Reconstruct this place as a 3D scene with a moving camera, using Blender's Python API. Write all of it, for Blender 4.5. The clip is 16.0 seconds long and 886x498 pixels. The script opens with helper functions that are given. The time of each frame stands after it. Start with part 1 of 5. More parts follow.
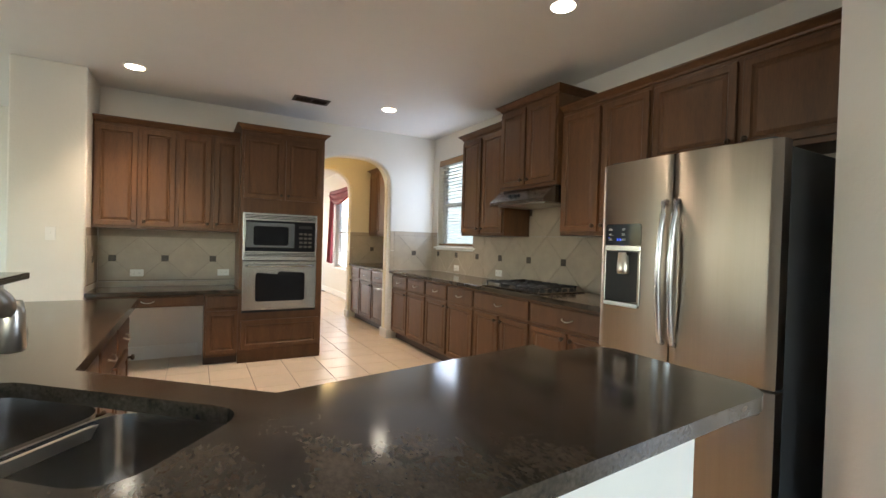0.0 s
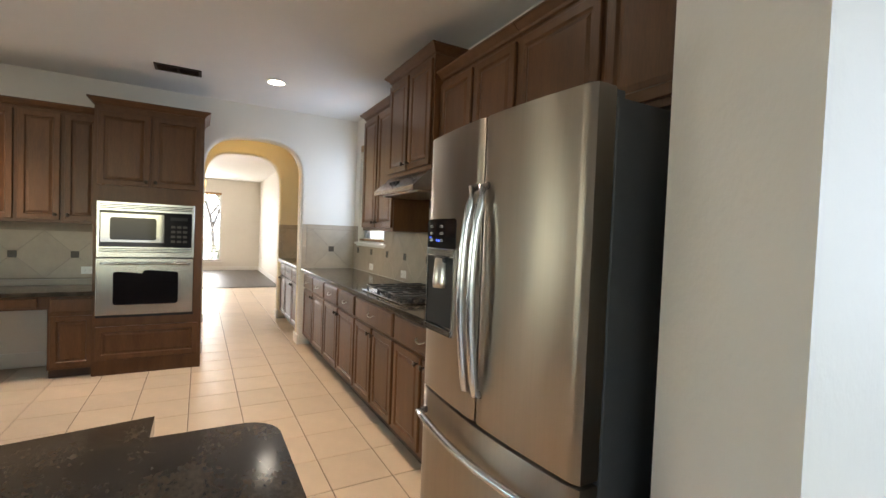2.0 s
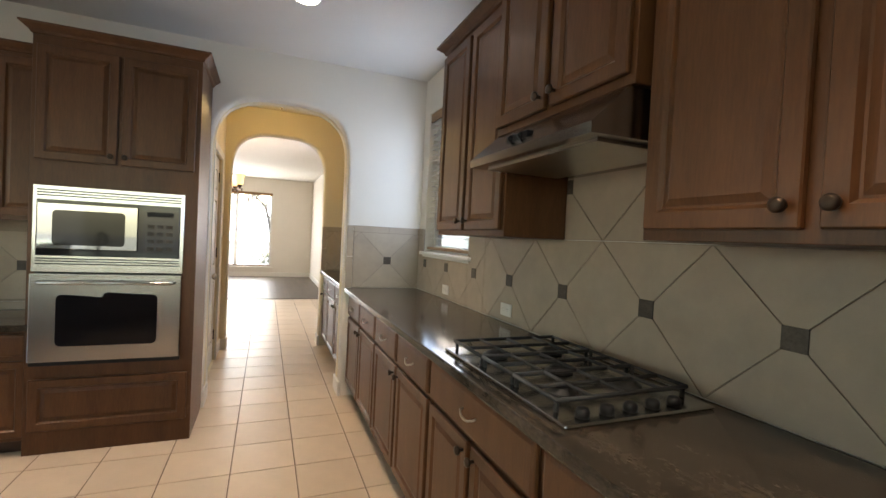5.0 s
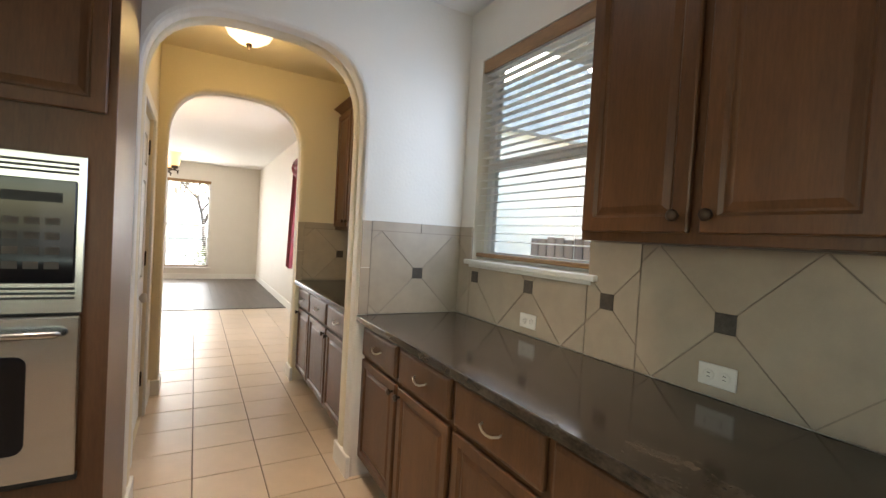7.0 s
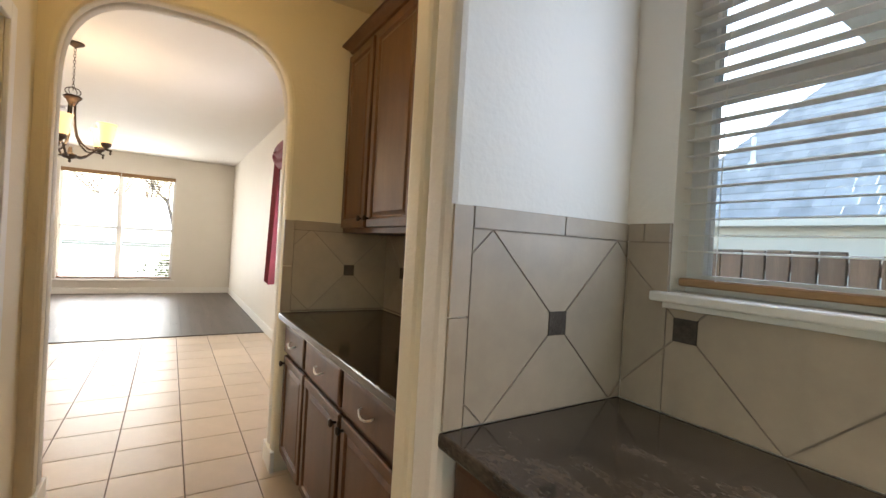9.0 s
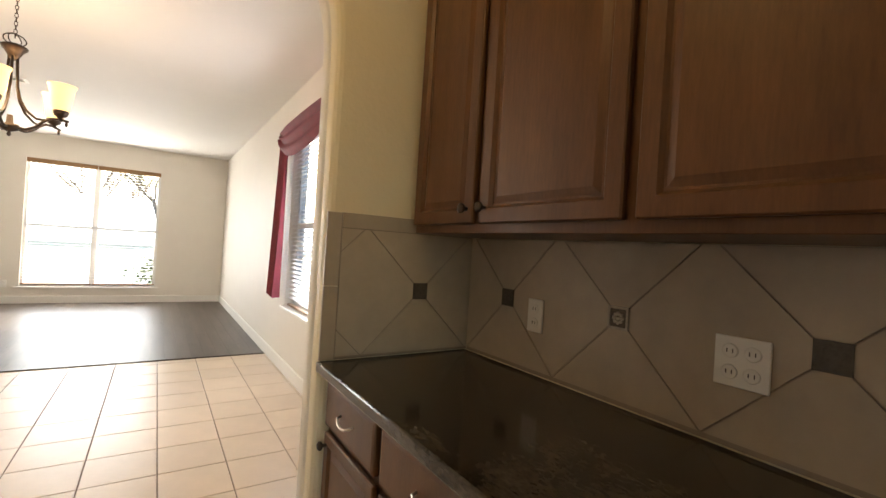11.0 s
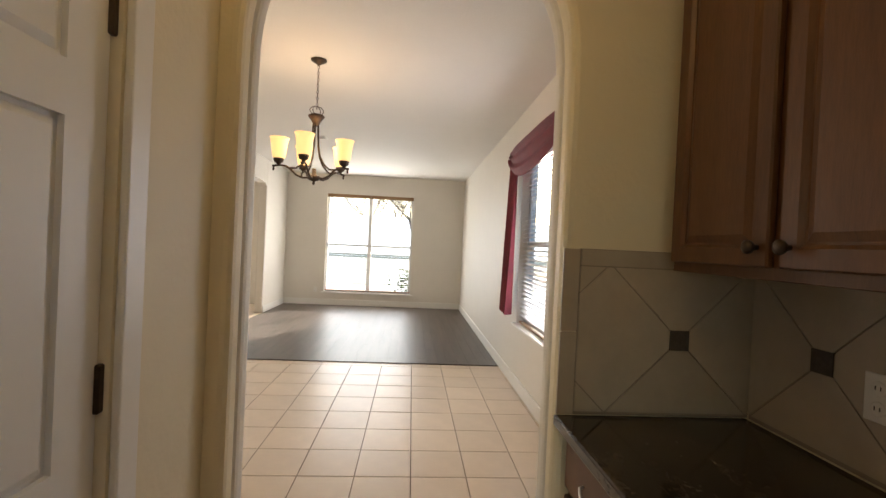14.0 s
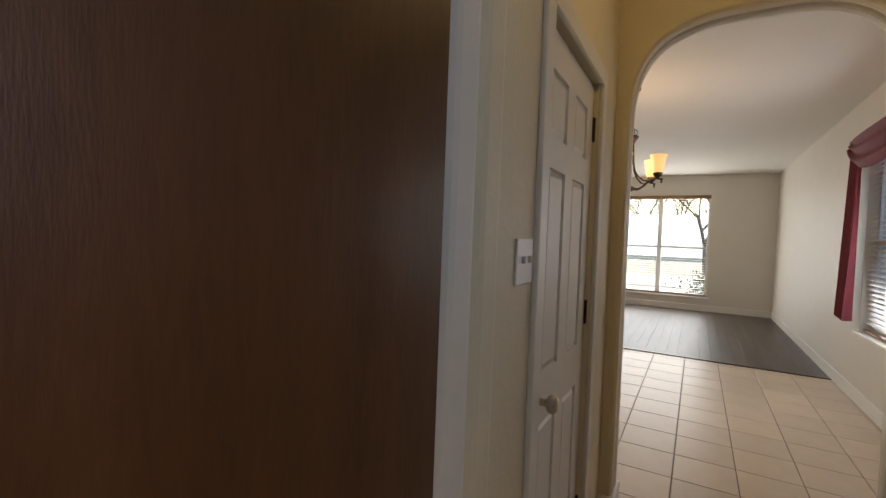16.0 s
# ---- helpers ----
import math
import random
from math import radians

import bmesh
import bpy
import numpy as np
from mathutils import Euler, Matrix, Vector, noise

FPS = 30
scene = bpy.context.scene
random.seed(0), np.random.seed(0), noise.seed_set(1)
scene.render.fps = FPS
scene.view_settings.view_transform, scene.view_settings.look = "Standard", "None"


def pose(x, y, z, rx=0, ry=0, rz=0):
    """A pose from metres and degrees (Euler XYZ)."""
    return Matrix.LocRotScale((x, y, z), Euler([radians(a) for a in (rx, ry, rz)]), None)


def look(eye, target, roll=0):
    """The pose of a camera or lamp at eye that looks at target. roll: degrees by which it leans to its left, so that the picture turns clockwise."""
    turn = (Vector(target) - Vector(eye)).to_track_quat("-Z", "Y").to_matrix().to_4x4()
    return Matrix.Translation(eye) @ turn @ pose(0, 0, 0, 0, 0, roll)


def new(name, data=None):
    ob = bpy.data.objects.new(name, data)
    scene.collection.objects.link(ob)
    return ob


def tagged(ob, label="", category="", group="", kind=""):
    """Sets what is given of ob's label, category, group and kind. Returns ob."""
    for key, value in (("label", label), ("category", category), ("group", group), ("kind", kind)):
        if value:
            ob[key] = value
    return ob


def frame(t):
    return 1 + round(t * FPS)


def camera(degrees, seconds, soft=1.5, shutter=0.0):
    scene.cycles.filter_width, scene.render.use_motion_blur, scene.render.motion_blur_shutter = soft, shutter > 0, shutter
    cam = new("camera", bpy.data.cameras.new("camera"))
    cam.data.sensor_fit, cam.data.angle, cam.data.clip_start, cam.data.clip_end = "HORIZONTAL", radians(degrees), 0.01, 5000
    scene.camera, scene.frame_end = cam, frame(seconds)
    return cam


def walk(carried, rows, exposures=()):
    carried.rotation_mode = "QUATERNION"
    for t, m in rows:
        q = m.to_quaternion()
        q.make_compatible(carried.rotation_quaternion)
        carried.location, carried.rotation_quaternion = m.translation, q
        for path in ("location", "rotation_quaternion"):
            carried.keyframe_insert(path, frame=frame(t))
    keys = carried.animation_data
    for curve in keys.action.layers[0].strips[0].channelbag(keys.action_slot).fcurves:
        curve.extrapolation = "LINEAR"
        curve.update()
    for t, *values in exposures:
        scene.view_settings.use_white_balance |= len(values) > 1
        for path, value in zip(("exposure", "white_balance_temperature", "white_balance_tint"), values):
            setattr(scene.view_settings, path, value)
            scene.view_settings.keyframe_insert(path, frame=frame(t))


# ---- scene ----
cam = camera(90.7, 16.0)
PATH = [
    (0, (-2.924, -5.436, 1.292), (-1.933, -3.699, 1.267), 1.7),
    (0.5, (-2.661, -5.477, 1.284), (-1.66, -3.746, 1.258), 1.5),
    (1, (-2.344, -5.489, 1.335), (-1.349, -3.755, 1.287), 1.7),
    (1.5, (-2.006, -5.437, 1.349), (-1.023, -3.696, 1.294), 2.0),
    (2, (-1.695, -5.356, 1.362), (-0.724, -3.609, 1.302), 2.2),
    (2.5, (-1.478, -5.2, 1.37), (-0.585, -3.411, 1.31), 2.5),
    (3, (-1.377, -4.964, 1.356), (-0.592, -3.125, 1.299), 2.6),
    (3.5, (-1.277, -4.699, 1.392), (-0.531, -2.845, 1.332), 2.9),
    (4, (-1.253, -4.391, 1.426), (-0.512, -2.535, 1.349), 3.3),
    (4.5, (-1.248, -4.036, 1.36), (-0.515, -2.176, 1.305), 2.9),
    (7, (-1.44, -2.323, 1.364), (-0.452, -0.585, 1.315), 3.3),
    (7.5, (-1.36, -1.913, 1.357), (-0.321, -0.204, 1.31), 3.2),
    (8, (-1.295, -1.536, 1.338), (-0.253, 0.17, 1.315), 3.3),
    (8.5, (-1.247, -1.156, 1.344), (-0.2, 0.547, 1.329), 3.4),
    (9, (-1.186, -0.841, 1.34), (-0.126, 0.854, 1.327), 3.3),
    (9.2, (-1.165, -0.728, 1.338), (-0.1, 0.965, 1.334), 3.3),
    (11.3, (-1.132, 0.344, 1.327), (-0.036, 2.017, 1.333), 3.6),
    (11.5, (-1.153, 0.412, 1.333), (-0.07, 2.093, 1.339), 3.5),
    (12, (-1.129, 0.624, 1.353), (-0.189, 2.389, 1.346), 3.4),
    (12.5, (-1.095, 0.792, 1.388), (-0.414, 2.673, 1.365), 3.1),
    (13, (-1.071, 0.825, 1.428), (-0.659, 2.782, 1.397), 2.9),
    (13.5, (-1.084, 0.653, 1.436), (-0.851, 2.639, 1.413), 2.9),
    (14, (-1.115, 0.385, 1.43), (-0.974, 2.38, 1.412), 2.7),
    (14.5, (-1.121, 0.109, 1.453), (-1.175, 2.109, 1.429), 2.6),
    (15, (-1.156, -0.158, 1.449), (-1.479, 1.816, 1.414), 2.6),
    (15.5, (-1.244, -0.385, 1.435), (-1.916, 1.499, 1.387), 2.2),
    (16, (-1.336, -0.583, 1.409), (-2.339, 1.146, 1.345), 2.1),
]
walk(cam, [(t, look(e, g, r)) for t, e, g, r in PATH], [(0, 3.5), (2.5, 3.4), (4.5, 3.2), (7, 3.2), (9, 3.05), (11.5, 3.1), (12.5, 2.9), (14, 2.5), (15, 2.1), (16, 1.95)])

# ---------- world, sun, daylight, lamps ----------
SUN_AZ = Vector((0.55, 1.0, 0.31)).normalized()   # towards the sun
world = bpy.data.worlds.new("sky")
scene.world = world
world.use_nodes = True
wn = world.node_tree.nodes
sky = wn.new("ShaderNodeTexSky")
sky.sky_type = "NISHITA"
sky.sun_disc = False
sky.sun_elevation = math.asin(SUN_AZ.z)
sky.sun_rotation = math.atan2(SUN_AZ.x, SUN_AZ.y)
world.node_tree.links.new(sky.outputs[0], wn["Background"].inputs[0])
wn["Background"].inputs[1].default_value = 0.15


def lamp(name, kind, energy, m, color=(1, 1, 1), **kw):
    d = bpy.data.lights.new(name, kind)
    d.energy, d.color = energy, color
    for k, v in kw.items():
        if k == "size":
            d.size = v
        elif k == "size_y":
            d.shape = "RECTANGLE"
            d.size_y = v
        elif k == "angle":
            d.angle = v
        elif k == "radius":
            d.shadow_soft_size = v
        elif k == "spot":
            d.spot_size, d.spot_blend = v, 0.9
    ob = new(name, d)
    ob.matrix_world = m
    return ob


WARM = (1.0, 0.72, 0.42)
DAY = (0.94, 0.93, 1.0)
lamp("sun", "SUN", 5.0, look(SUN_AZ * 30, (0, 0, 0)), (1.0, 0.93, 0.84), angle=radians(0.5))
lamp("daylight_kitchen_window", "AREA", 1.25, look((0.0, -0.61, 1.82), (-1.0, -0.61, 1.80)), (0.62, 0.76, 1.0), size=0.8, size_y=1.0)
lamp("daylight_front_window", "AREA", 10.5, look((-2.06, 10.10, 1.4), (-2.06, 5, 1.0)), (1, 0.98, 0.95), size=1.8, size_y=2.0)
lamp("daylight_side_window", "AREA", 4.5, look((-0.03, 4.14, 1.6), (-3, 4.14, 1.2)), DAY, size=1.2, size_y=1.7)
lamp("daylight_foyer", "AREA", 7.0, look((-5.6, 9.9, 1.5), (-5.6, 5, 1.0)), (1, 0.97, 0.92), size=1.2, size_y=1.8)
for fx in (-5.6, -3.4):
    lamp("daylight_family_room", "AREA", 0.8, look((fx, -9.5, 1.6), (fx + 0.4, -4, 1.3)), DAY, size=1.1, size_y=1.7)
# bluish fill added to brighten the hall wall; no window stands here
lamp("hall_fill", "AREA", 9.0, look((1.9, -6.9, 1.6), (-0.4, -5.2, 1.3)), (0.66, 0.80, 1.0), size=0.9, size_y=1.8)
for ny in (-3.05, -1.45):
    lamp("daylight_breakfast_nook", "AREA", 0.5, look((-7.9, ny, 1.5), (-3.5, ny, 1.2)), DAY, size=0.9, size_y=1.6)
CANS = [(-1.10, -0.96), (-1.03, -3.48), (-3.39, -0.81), (-2.75, -3.55)]
for cx, cy in CANS:
    lamp("can_light_beam", "SPOT", 15.0, look((cx, cy, 2.70), (cx, cy, 0)), (1.0, 0.77, 0.56), radius=0.05, spot=radians(84))
lamp("pantry_glow", "POINT", 0.72, pose(-1.17, 0.95, 2.50), (1.0, 0.68, 0.28), radius=0.09)


# ---------- materials ----------
def principled(name, color, rough=0.5, metal=0.0, spec=0.5, noise_scale=0, amount=0.15, bump=0.0, bump_scale=60,
               coords="Object", island=False, obj_random=0.0, stretch=(1, 1, 1), second=None, coat=0.0):
    m = bpy.data.materials.new(name)
    m.use_nodes = True
    nt = m.node_tree
    b = nt.nodes["Principled BSDF"]
    b.inputs["Roughness"].default_value = rough
    b.inputs["Metallic"].default_value = metal
    b.inputs["Specular IOR Level"].default_value = spec
    b.inputs["Coat Weight"].default_value = coat
    b.inputs["Base Color"].default_value = (*color, 1)
    tc = nt.nodes.new("ShaderNodeTexCoord")
    mp = nt.nodes.new("ShaderNodeMapping")
    mp.inputs["Scale"].default_value = stretch
    nt.links.new(tc.outputs[coords], mp.inputs[0])
    src = None
    if noise_scale:
        n1 = nt.nodes.new("ShaderNodeTexNoise")
        n1.inputs["Scale"].default_value = noise_scale
        n1.inputs["Detail"].default_value = 6
        n1.inputs["Roughness"].default_value = 0.65
        n2 = nt.nodes.new("ShaderNodeTexNoise")
        n2.inputs["Scale"].default_value = noise_scale * 0.12
        n2.inputs["Detail"].default_value = 3
        nt.links.new(mp.outputs[0], n1.inputs[0])
        nt.links.new(mp.outputs[0], n2.inputs[0])
        add = nt.nodes.new("ShaderNodeMath")
        add.operation = "ADD"
        nt.links.new(n1.outputs[0], add.inputs[0])
        nt.links.new(n2.outputs[0], add.inputs[1])
        ramp = nt.nodes.new("ShaderNodeValToRGB")
        hi = second or [min(1, c * (1 + amount)) for c in color]
        lo = [c * (1 - amount) for c in color]
        ramp.color_ramp.elements[0].position, ramp.color_ramp.elements[1].position = 0.32, 0.68
        ramp.color_ramp.elements[0].color = (*lo, 1)
        ramp.color_ramp.elements[1].color = (*hi, 1)
        half = nt.nodes.new("ShaderNodeMath")
        half.operation = "MULTIPLY"
        half.inputs[1].default_value = 0.5
        nt.links.new(add.outputs[0], half.inputs[0])
        nt.links.new(half.outputs[0], ramp.inputs[0])
        src = ramp.outputs[0]
    if obj_random or island:
        hsv = nt.nodes.new("ShaderNodeHueSaturation")
        if src:
            nt.links.new(src, hsv.inputs["Color"])
        else:
            hsv.inputs["Color"].default_value = (*color, 1)
        mr = nt.nodes.new("ShaderNodeMapRange")
        k = obj_random or 0.1
        mr.inputs["To Min"].default_value, mr.inputs["To Max"].default_value = 1 - k, 1 + k
        if island:
            g = nt.nodes.new("ShaderNodeNewGeometry")
            nt.links.new(g.outputs["Random Per Island"], mr.inputs[0])
        else:
            oi = nt.nodes.new("ShaderNodeObjectInfo")
            nt.links.new(oi.outputs["Random"], mr.inputs[0])
        nt.links.new(mr.outputs[0], hsv.inputs["Value"])
        src = hsv.outputs[0]
    if src:
        nt.links.new(src, b.inputs["Base Color"])
    if bump:
        nb = nt.nodes.new("ShaderNodeTexNoise")
        nb.inputs["Scale"].default_value = bump_scale
        nb.inputs["Detail"].default_value = 4
        nt.links.new(mp.outputs[0], nb.inputs[0])
        bp = nt.nodes.new("ShaderNodeBump")
        bp.inputs["Strength"].default_value = bump
        bp.inputs["Distance"].default_value = 0.004
        nt.links.new(nb.outputs[0], bp.inputs["Height"])
        nt.links.new(bp.outputs[0], b.inputs["Normal"])
    return m


def glowing(name, color, strength):
    m = bpy.data.materials.new(name)
    m.use_nodes = True
    b = m.node_tree.nodes["Principled BSDF"]
    b.inputs["Base Color"].default_value = (*color, 1)
    b.inputs["Emission Color"].default_value = (*color, 1)
    b.inputs["Emission Strength"].default_value = strength
    return m


M = {}
M["wall"] = principled("painted_wall", (0.74, 0.70, 0.63), 0.55, noise_scale=3, amount=0.03, bump=0.35, bump_scale=55)
M["wall_yellow"] = principled("cream_painted_wall", (0.76, 0.68, 0.50), 0.55, noise_scale=3, amount=0.03, bump=0.35, bump_scale=55)
M["wall_grey"] = principled("greige_painted_wall", (0.66, 0.64, 0.61), 0.6, noise_scale=3, amount=0.03, bump=0.3, bump_scale=55)
M["ceiling"] = principled("ceiling_paint", (0.74, 0.72, 0.68), 0.75, noise_scale=4, amount=0.02, bump=0.4, bump_scale=70)
M["trim"] = principled("white_trim_paint", (0.80, 0.78, 0.73), 0.35, noise_scale=9, amount=0.03)
M["door"] = principled("white_door_paint", (0.78, 0.77, 0.74), 0.38, noise_scale=7, amount=0.03)
M["wood"] = principled("stained_cabinet_wood", (0.096, 0.040, 0.015), 0.38, noise_scale=26, amount=0.22, stretch=(5, 5, 0.7),
                       second=(0.136, 0.060, 0.024), bump=0.10, bump_scale=90, obj_random=0.12, spec=0.35)
# cabinet wood with the shade of the toe space put into its colour
M["wood_shaded"] = principled("cabinet_shadow_wood", (0.045, 0.022, 0.013), 0.5, noise_scale=20, amount=0.3, stretch=(4, 4, 0.7))
M["granite"] = principled("brown_granite", (0.016, 0.0125, 0.010), 0.12, noise_scale=105, amount=0.75, second=(0.088, 0.069, 0.051),
                          spec=0.42, bump=0.012, bump_scale=9, stretch=(1.0, 0.55, 1.0))
M["tile"] = principled("beige_floor_tile", (0.62, 0.50, 0.37), 0.36, noise_scale=5, amount=0.10, obj_random=0.05, bump=0.08, bump_scale=9)
M["tile_far"] = principled("beige_floor_tile_run", (0.62, 0.50, 0.37), 0.36, noise_scale=5, amount=0.10, island=True, obj_random=0.05, bump=0.08, bump_scale=9)
M["grout"] = principled("brown_grout", (0.20, 0.145, 0.10), 0.9, noise_scale=30, amount=0.2)
M["splash"] = principled("travertine_look_tile", (0.41, 0.34, 0.26), 0.42, noise_scale=7, amount=0.16, obj_random=0.06, bump=0.12, bump_scale=40)
M["splash_grout"] = principled("tan_grout", (0.30, 0.25, 0.20), 0.9, noise_scale=40, amount=0.15)
M["accent"] = principled("dark_relief_tile", (0.085, 0.070, 0.056), 0.45, metal=0.3, noise_scale=60, amount=0.4, bump=0.8, bump_scale=90)
M["steel"] = principled("brushed_steel", (0.34, 0.295, 0.25), 0.30, metal=1.0, noise_scale=220, amount=0.05, stretch=(1, 1, 0.02), bump=0.02, bump_scale=300)
M["steel_h"] = principled("brushed_steel_trim", (0.40, 0.395, 0.385), 0.22, metal=1.0, noise_scale=200, amount=0.05, stretch=(0.02, 1, 1))
M["chrome"] = principled("polished_handle_steel", (0.62, 0.63, 0.66), 0.22, metal=1.0, noise_scale=40, amount=0.04)
M["nickel"] = principled("brushed_nickel", (0.55, 0.51, 0.45), 0.3, metal=1.0, noise_scale=80, amount=0.06)
M["fridge_side"] = principled("charcoal_fridge_side", (0.055, 0.057, 0.062), 0.5, noise_scale=150, amount=0.12, bump=0.2, bump_scale=220)
M["black_glass"] = principled("black_oven_glass", (0.008, 0.008, 0.010), 0.06, spec=0.22, noise_scale=3, amount=0.2)
M["mirror_glass"] = principled("silvered_door_glass", (0.20, 0.205, 0.21), 0.05, metal=1.0, noise_scale=4, amount=0.03)
M["black"] = principled("black_plastic", (0.012, 0.012, 0.013), 0.42, spec=0.25, noise_scale=40, amount=0.2)
M["iron"] = principled("cast_iron", (0.018, 0.018, 0.019), 0.55, noise_scale=90, amount=0.3, bump=0.3, bump_scale=200)
M["bronze"] = principled("oil_rubbed_bronze", (0.060, 0.042, 0.030), 0.38, metal=0.8, noise_scale=30, amount=0.35)
M["white_plastic"] = principled("white_plastic", (0.78, 0.76, 0.72), 0.35, noise_scale=20, amount=0.02)
M["slot"] = principled("dark_slot", (0.05, 0.045, 0.04), 0.6, noise_scale=20, amount=0.1)
M["slat"] = principled("white_blind_slat", (0.80, 0.78, 0.74), 0.45, noise_scale=14, amount=0.04)
M["valance"] = principled("honey_wood_blind_rail", (0.30, 0.17, 0.075), 0.42, noise_scale=22, amount=0.3, stretch=(1, 1, 6))
M["vinyl"] = principled("white_window_vinyl", (0.74, 0.74, 0.73), 0.4, noise_scale=10, amount=0.03)
M["curtain"] = principled("burgundy_curtain_cloth", (0.15, 0.012, 0.022), 0.75, noise_scale=60, amount=0.3, bump=0.3, bump_scale=250)
M["plank"] = principled("dark_wood_plank", (0.080, 0.060, 0.048), 0.42, noise_scale=10, amount=0.35, stretch=(9, 0.8, 1), island=True, obj_random=0.08, bump=0.08, bump_scale=30)
M["front_door"] = principled("red_brown_front_door", (0.165, 0.048, 0.022), 0.35, noise_scale=18, amount=0.3, stretch=(5, 5, 0.7))
M["can"] = glowing("lit_can_lens", (1.0, 0.90, 0.74), 2.5)
M["shade"] = glowing("amber_glass_shade", (1.0, 0.62, 0.25), 0.19)
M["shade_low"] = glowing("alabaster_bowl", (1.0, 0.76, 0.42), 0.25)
M["led"] = glowing("blue_display", (0.05, 0.12, 1.0), 0.2)
M["grass"] = principled("dry_lawn", (0.30, 0.27, 0.17), 0.95, noise_scale=6, amount=0.4, second=(0.42, 0.38, 0.26), bump=0.6, bump_scale=30)
M["concrete"] = principled("pale_concrete", (0.60, 0.58, 0.54), 0.85, noise_scale=4, amount=0.12)
M["brick"] = principled("tan_brick", (0.45, 0.36, 0.30), 0.85, noise_scale=12, amount=0.25, obj_random=0.1)
M["silver_relief"] = principled("pewter_relief_tile", (0.36, 0.33, 0.28), 0.35, metal=0.6, noise_scale=60, amount=0.3, bump=0.8, bump_scale=90)
M["shingle"] = principled("grey_shingle", (0.36, 0.36, 0.37), 0.9, noise_scale=30, amount=0.3, island=True, obj_random=0.15)
M["siding"] = principled("cream_siding", (0.60, 0.55, 0.47), 0.7, noise_scale=5, amount=0.06)
M["fence"] = principled("weathered_fence_wood", (0.30, 0.22, 0.16), 0.85, noise_scale=25, amount=0.3, stretch=(4, 4, 0.6), obj_random=0.15)
# emission stands in for the overexposed daylight beyond the front window
M["glow_sheet"] = glowing("overexposed_glow", (0.95, 0.97, 1.0), 0.6)
M["bark"] = principled("tree_bark", (0.12, 0.09, 0.07), 0.9, noise_scale=20, amount=0.4, stretch=(3, 3, 0.6), bump=0.6, bump_scale=30)
M["leaf"] = principled("autumn_leaf", (0.22, 0.17, 0.045), 0.7, noise_scale=3, amount=0.4, island=True, obj_random=0.35)
M["shrub"] = principled("shrub_leaf", (0.07, 0.10, 0.035), 0.7, noise_scale=3, amount=0.4, island=True, obj_random=0.35)
sb_ = M["steel"].node_tree
sp = sb_.nodes["Principled BSDF"]
sp.inputs["Anisotropic"].default_value = 0.96
tg = sb_.nodes.new("ShaderNodeCombineXYZ")      # horizontal brushing: gloss spreads upright
tg.inputs[2].default_value = 1.0
sb_.links.new(tg.outputs[0], sp.inputs["Tangent"])
glass = bpy.data.materials.new("window_glass")
glass.use_nodes = True
gn = glass.node_tree
gb = gn.nodes["Principled BSDF"]
gb.inputs["Transmission Weight"].default_value = 1.0
gb.inputs["Roughness"].default_value = 0.0
gb.inputs["IOR"].default_value = 1.05
M["glass"] = glass
frost = bpy.data.materials.new("obscure_glass")
frost.use_nodes = True
fb = frost.node_tree.nodes["Principled BSDF"]
fb.inputs["Transmission Weight"].default_value = 1.0
fb.inputs["Roughness"].default_value = 0.45
fb.inputs["IOR"].default_value = 1.15
M["frost"] = frost


# ---------- mesh helpers ----------
def to_mesh(name, bm, mat, smooth=False):
    me = bpy.data.meshes.new(name)
    bmesh.ops.recalc_face_normals(bm, faces=bm.faces)
    bm.to_mesh(me)
    bm.free()
    for p in me.polygons:
        p.use_smooth = smooth
    me.materials.append(M[mat])
    return me


def thing(name, m, label, category, group="", kind=""):
    ob = new(name)
    ob.empty_display_size = 0.05
    ob.matrix_world = m
    return tagged(ob, label, category, group, kind)


def part(name, bm, mat, parent=None, label="", smooth=False):
    ob = new(name, to_mesh(name, bm, mat, smooth))
    if parent is not None:
        ob.parent = parent
    if label:
        tagged(ob, label)
    return ob


def solid(name, bm, mat, label, category, kind="", smooth=False, group=""):
    return tagged(part(name, bm, mat, smooth=smooth), label, category, group, kind)


def add_box(bm, x0, x1, y0, y1, z0, z1, bevel=0.0, seg=1):
    r = bmesh.ops.create_cube(bm, size=1.0)
    vs = r["verts"]
    for v in vs:
        v.co = Vector(((x0 + x1) / 2 + v.co.x * (x1 - x0), (y0 + y1) / 2 + v.co.y * (y1 - y0), (z0 + z1) / 2 + v.co.z * (z1 - z0)))
    if bevel:
        es = list({e for v in vs for e in v.link_edges})
        bmesh.ops.bevel(bm, geom=es, offset=bevel, segments=seg, affect="EDGES", profile=0.5)


def box(x0, x1, y0, y1, z0, z1, bevel=0.0, seg=1):
    bm = bmesh.new()
    add_box(bm, min(x0, x1), max(x0, x1), min(y0, y1), max(y0, y1), min(z0, z1), max(z0, z1), bevel, seg)
    return bm


def add_lathe(bm, profile, steps=20, m=None):
    """profile: (radius, z) pairs turned about z."""
    rings = []
    for r, z in profile:
        rings.append([bm.verts.new((max(r, 1e-4) * math.cos(2 * math.pi * i / steps), max(r, 1e-4) * math.sin(2 * math.pi * i / steps), z)) for i in range(steps)])
    for a, b in zip(rings, rings[1:]):
        for i in range(steps):
            bm.faces.new((a[i], a[(i + 1) % steps], b[(i + 1) % steps], b[i]))
    bm.faces.new(rings[0][::-1])
    bm.faces.new(rings[-1])
    if m is not None:
        vs = [v for ring in rings for v in ring]
        bmesh.ops.transform(bm, matrix=m, verts=vs)


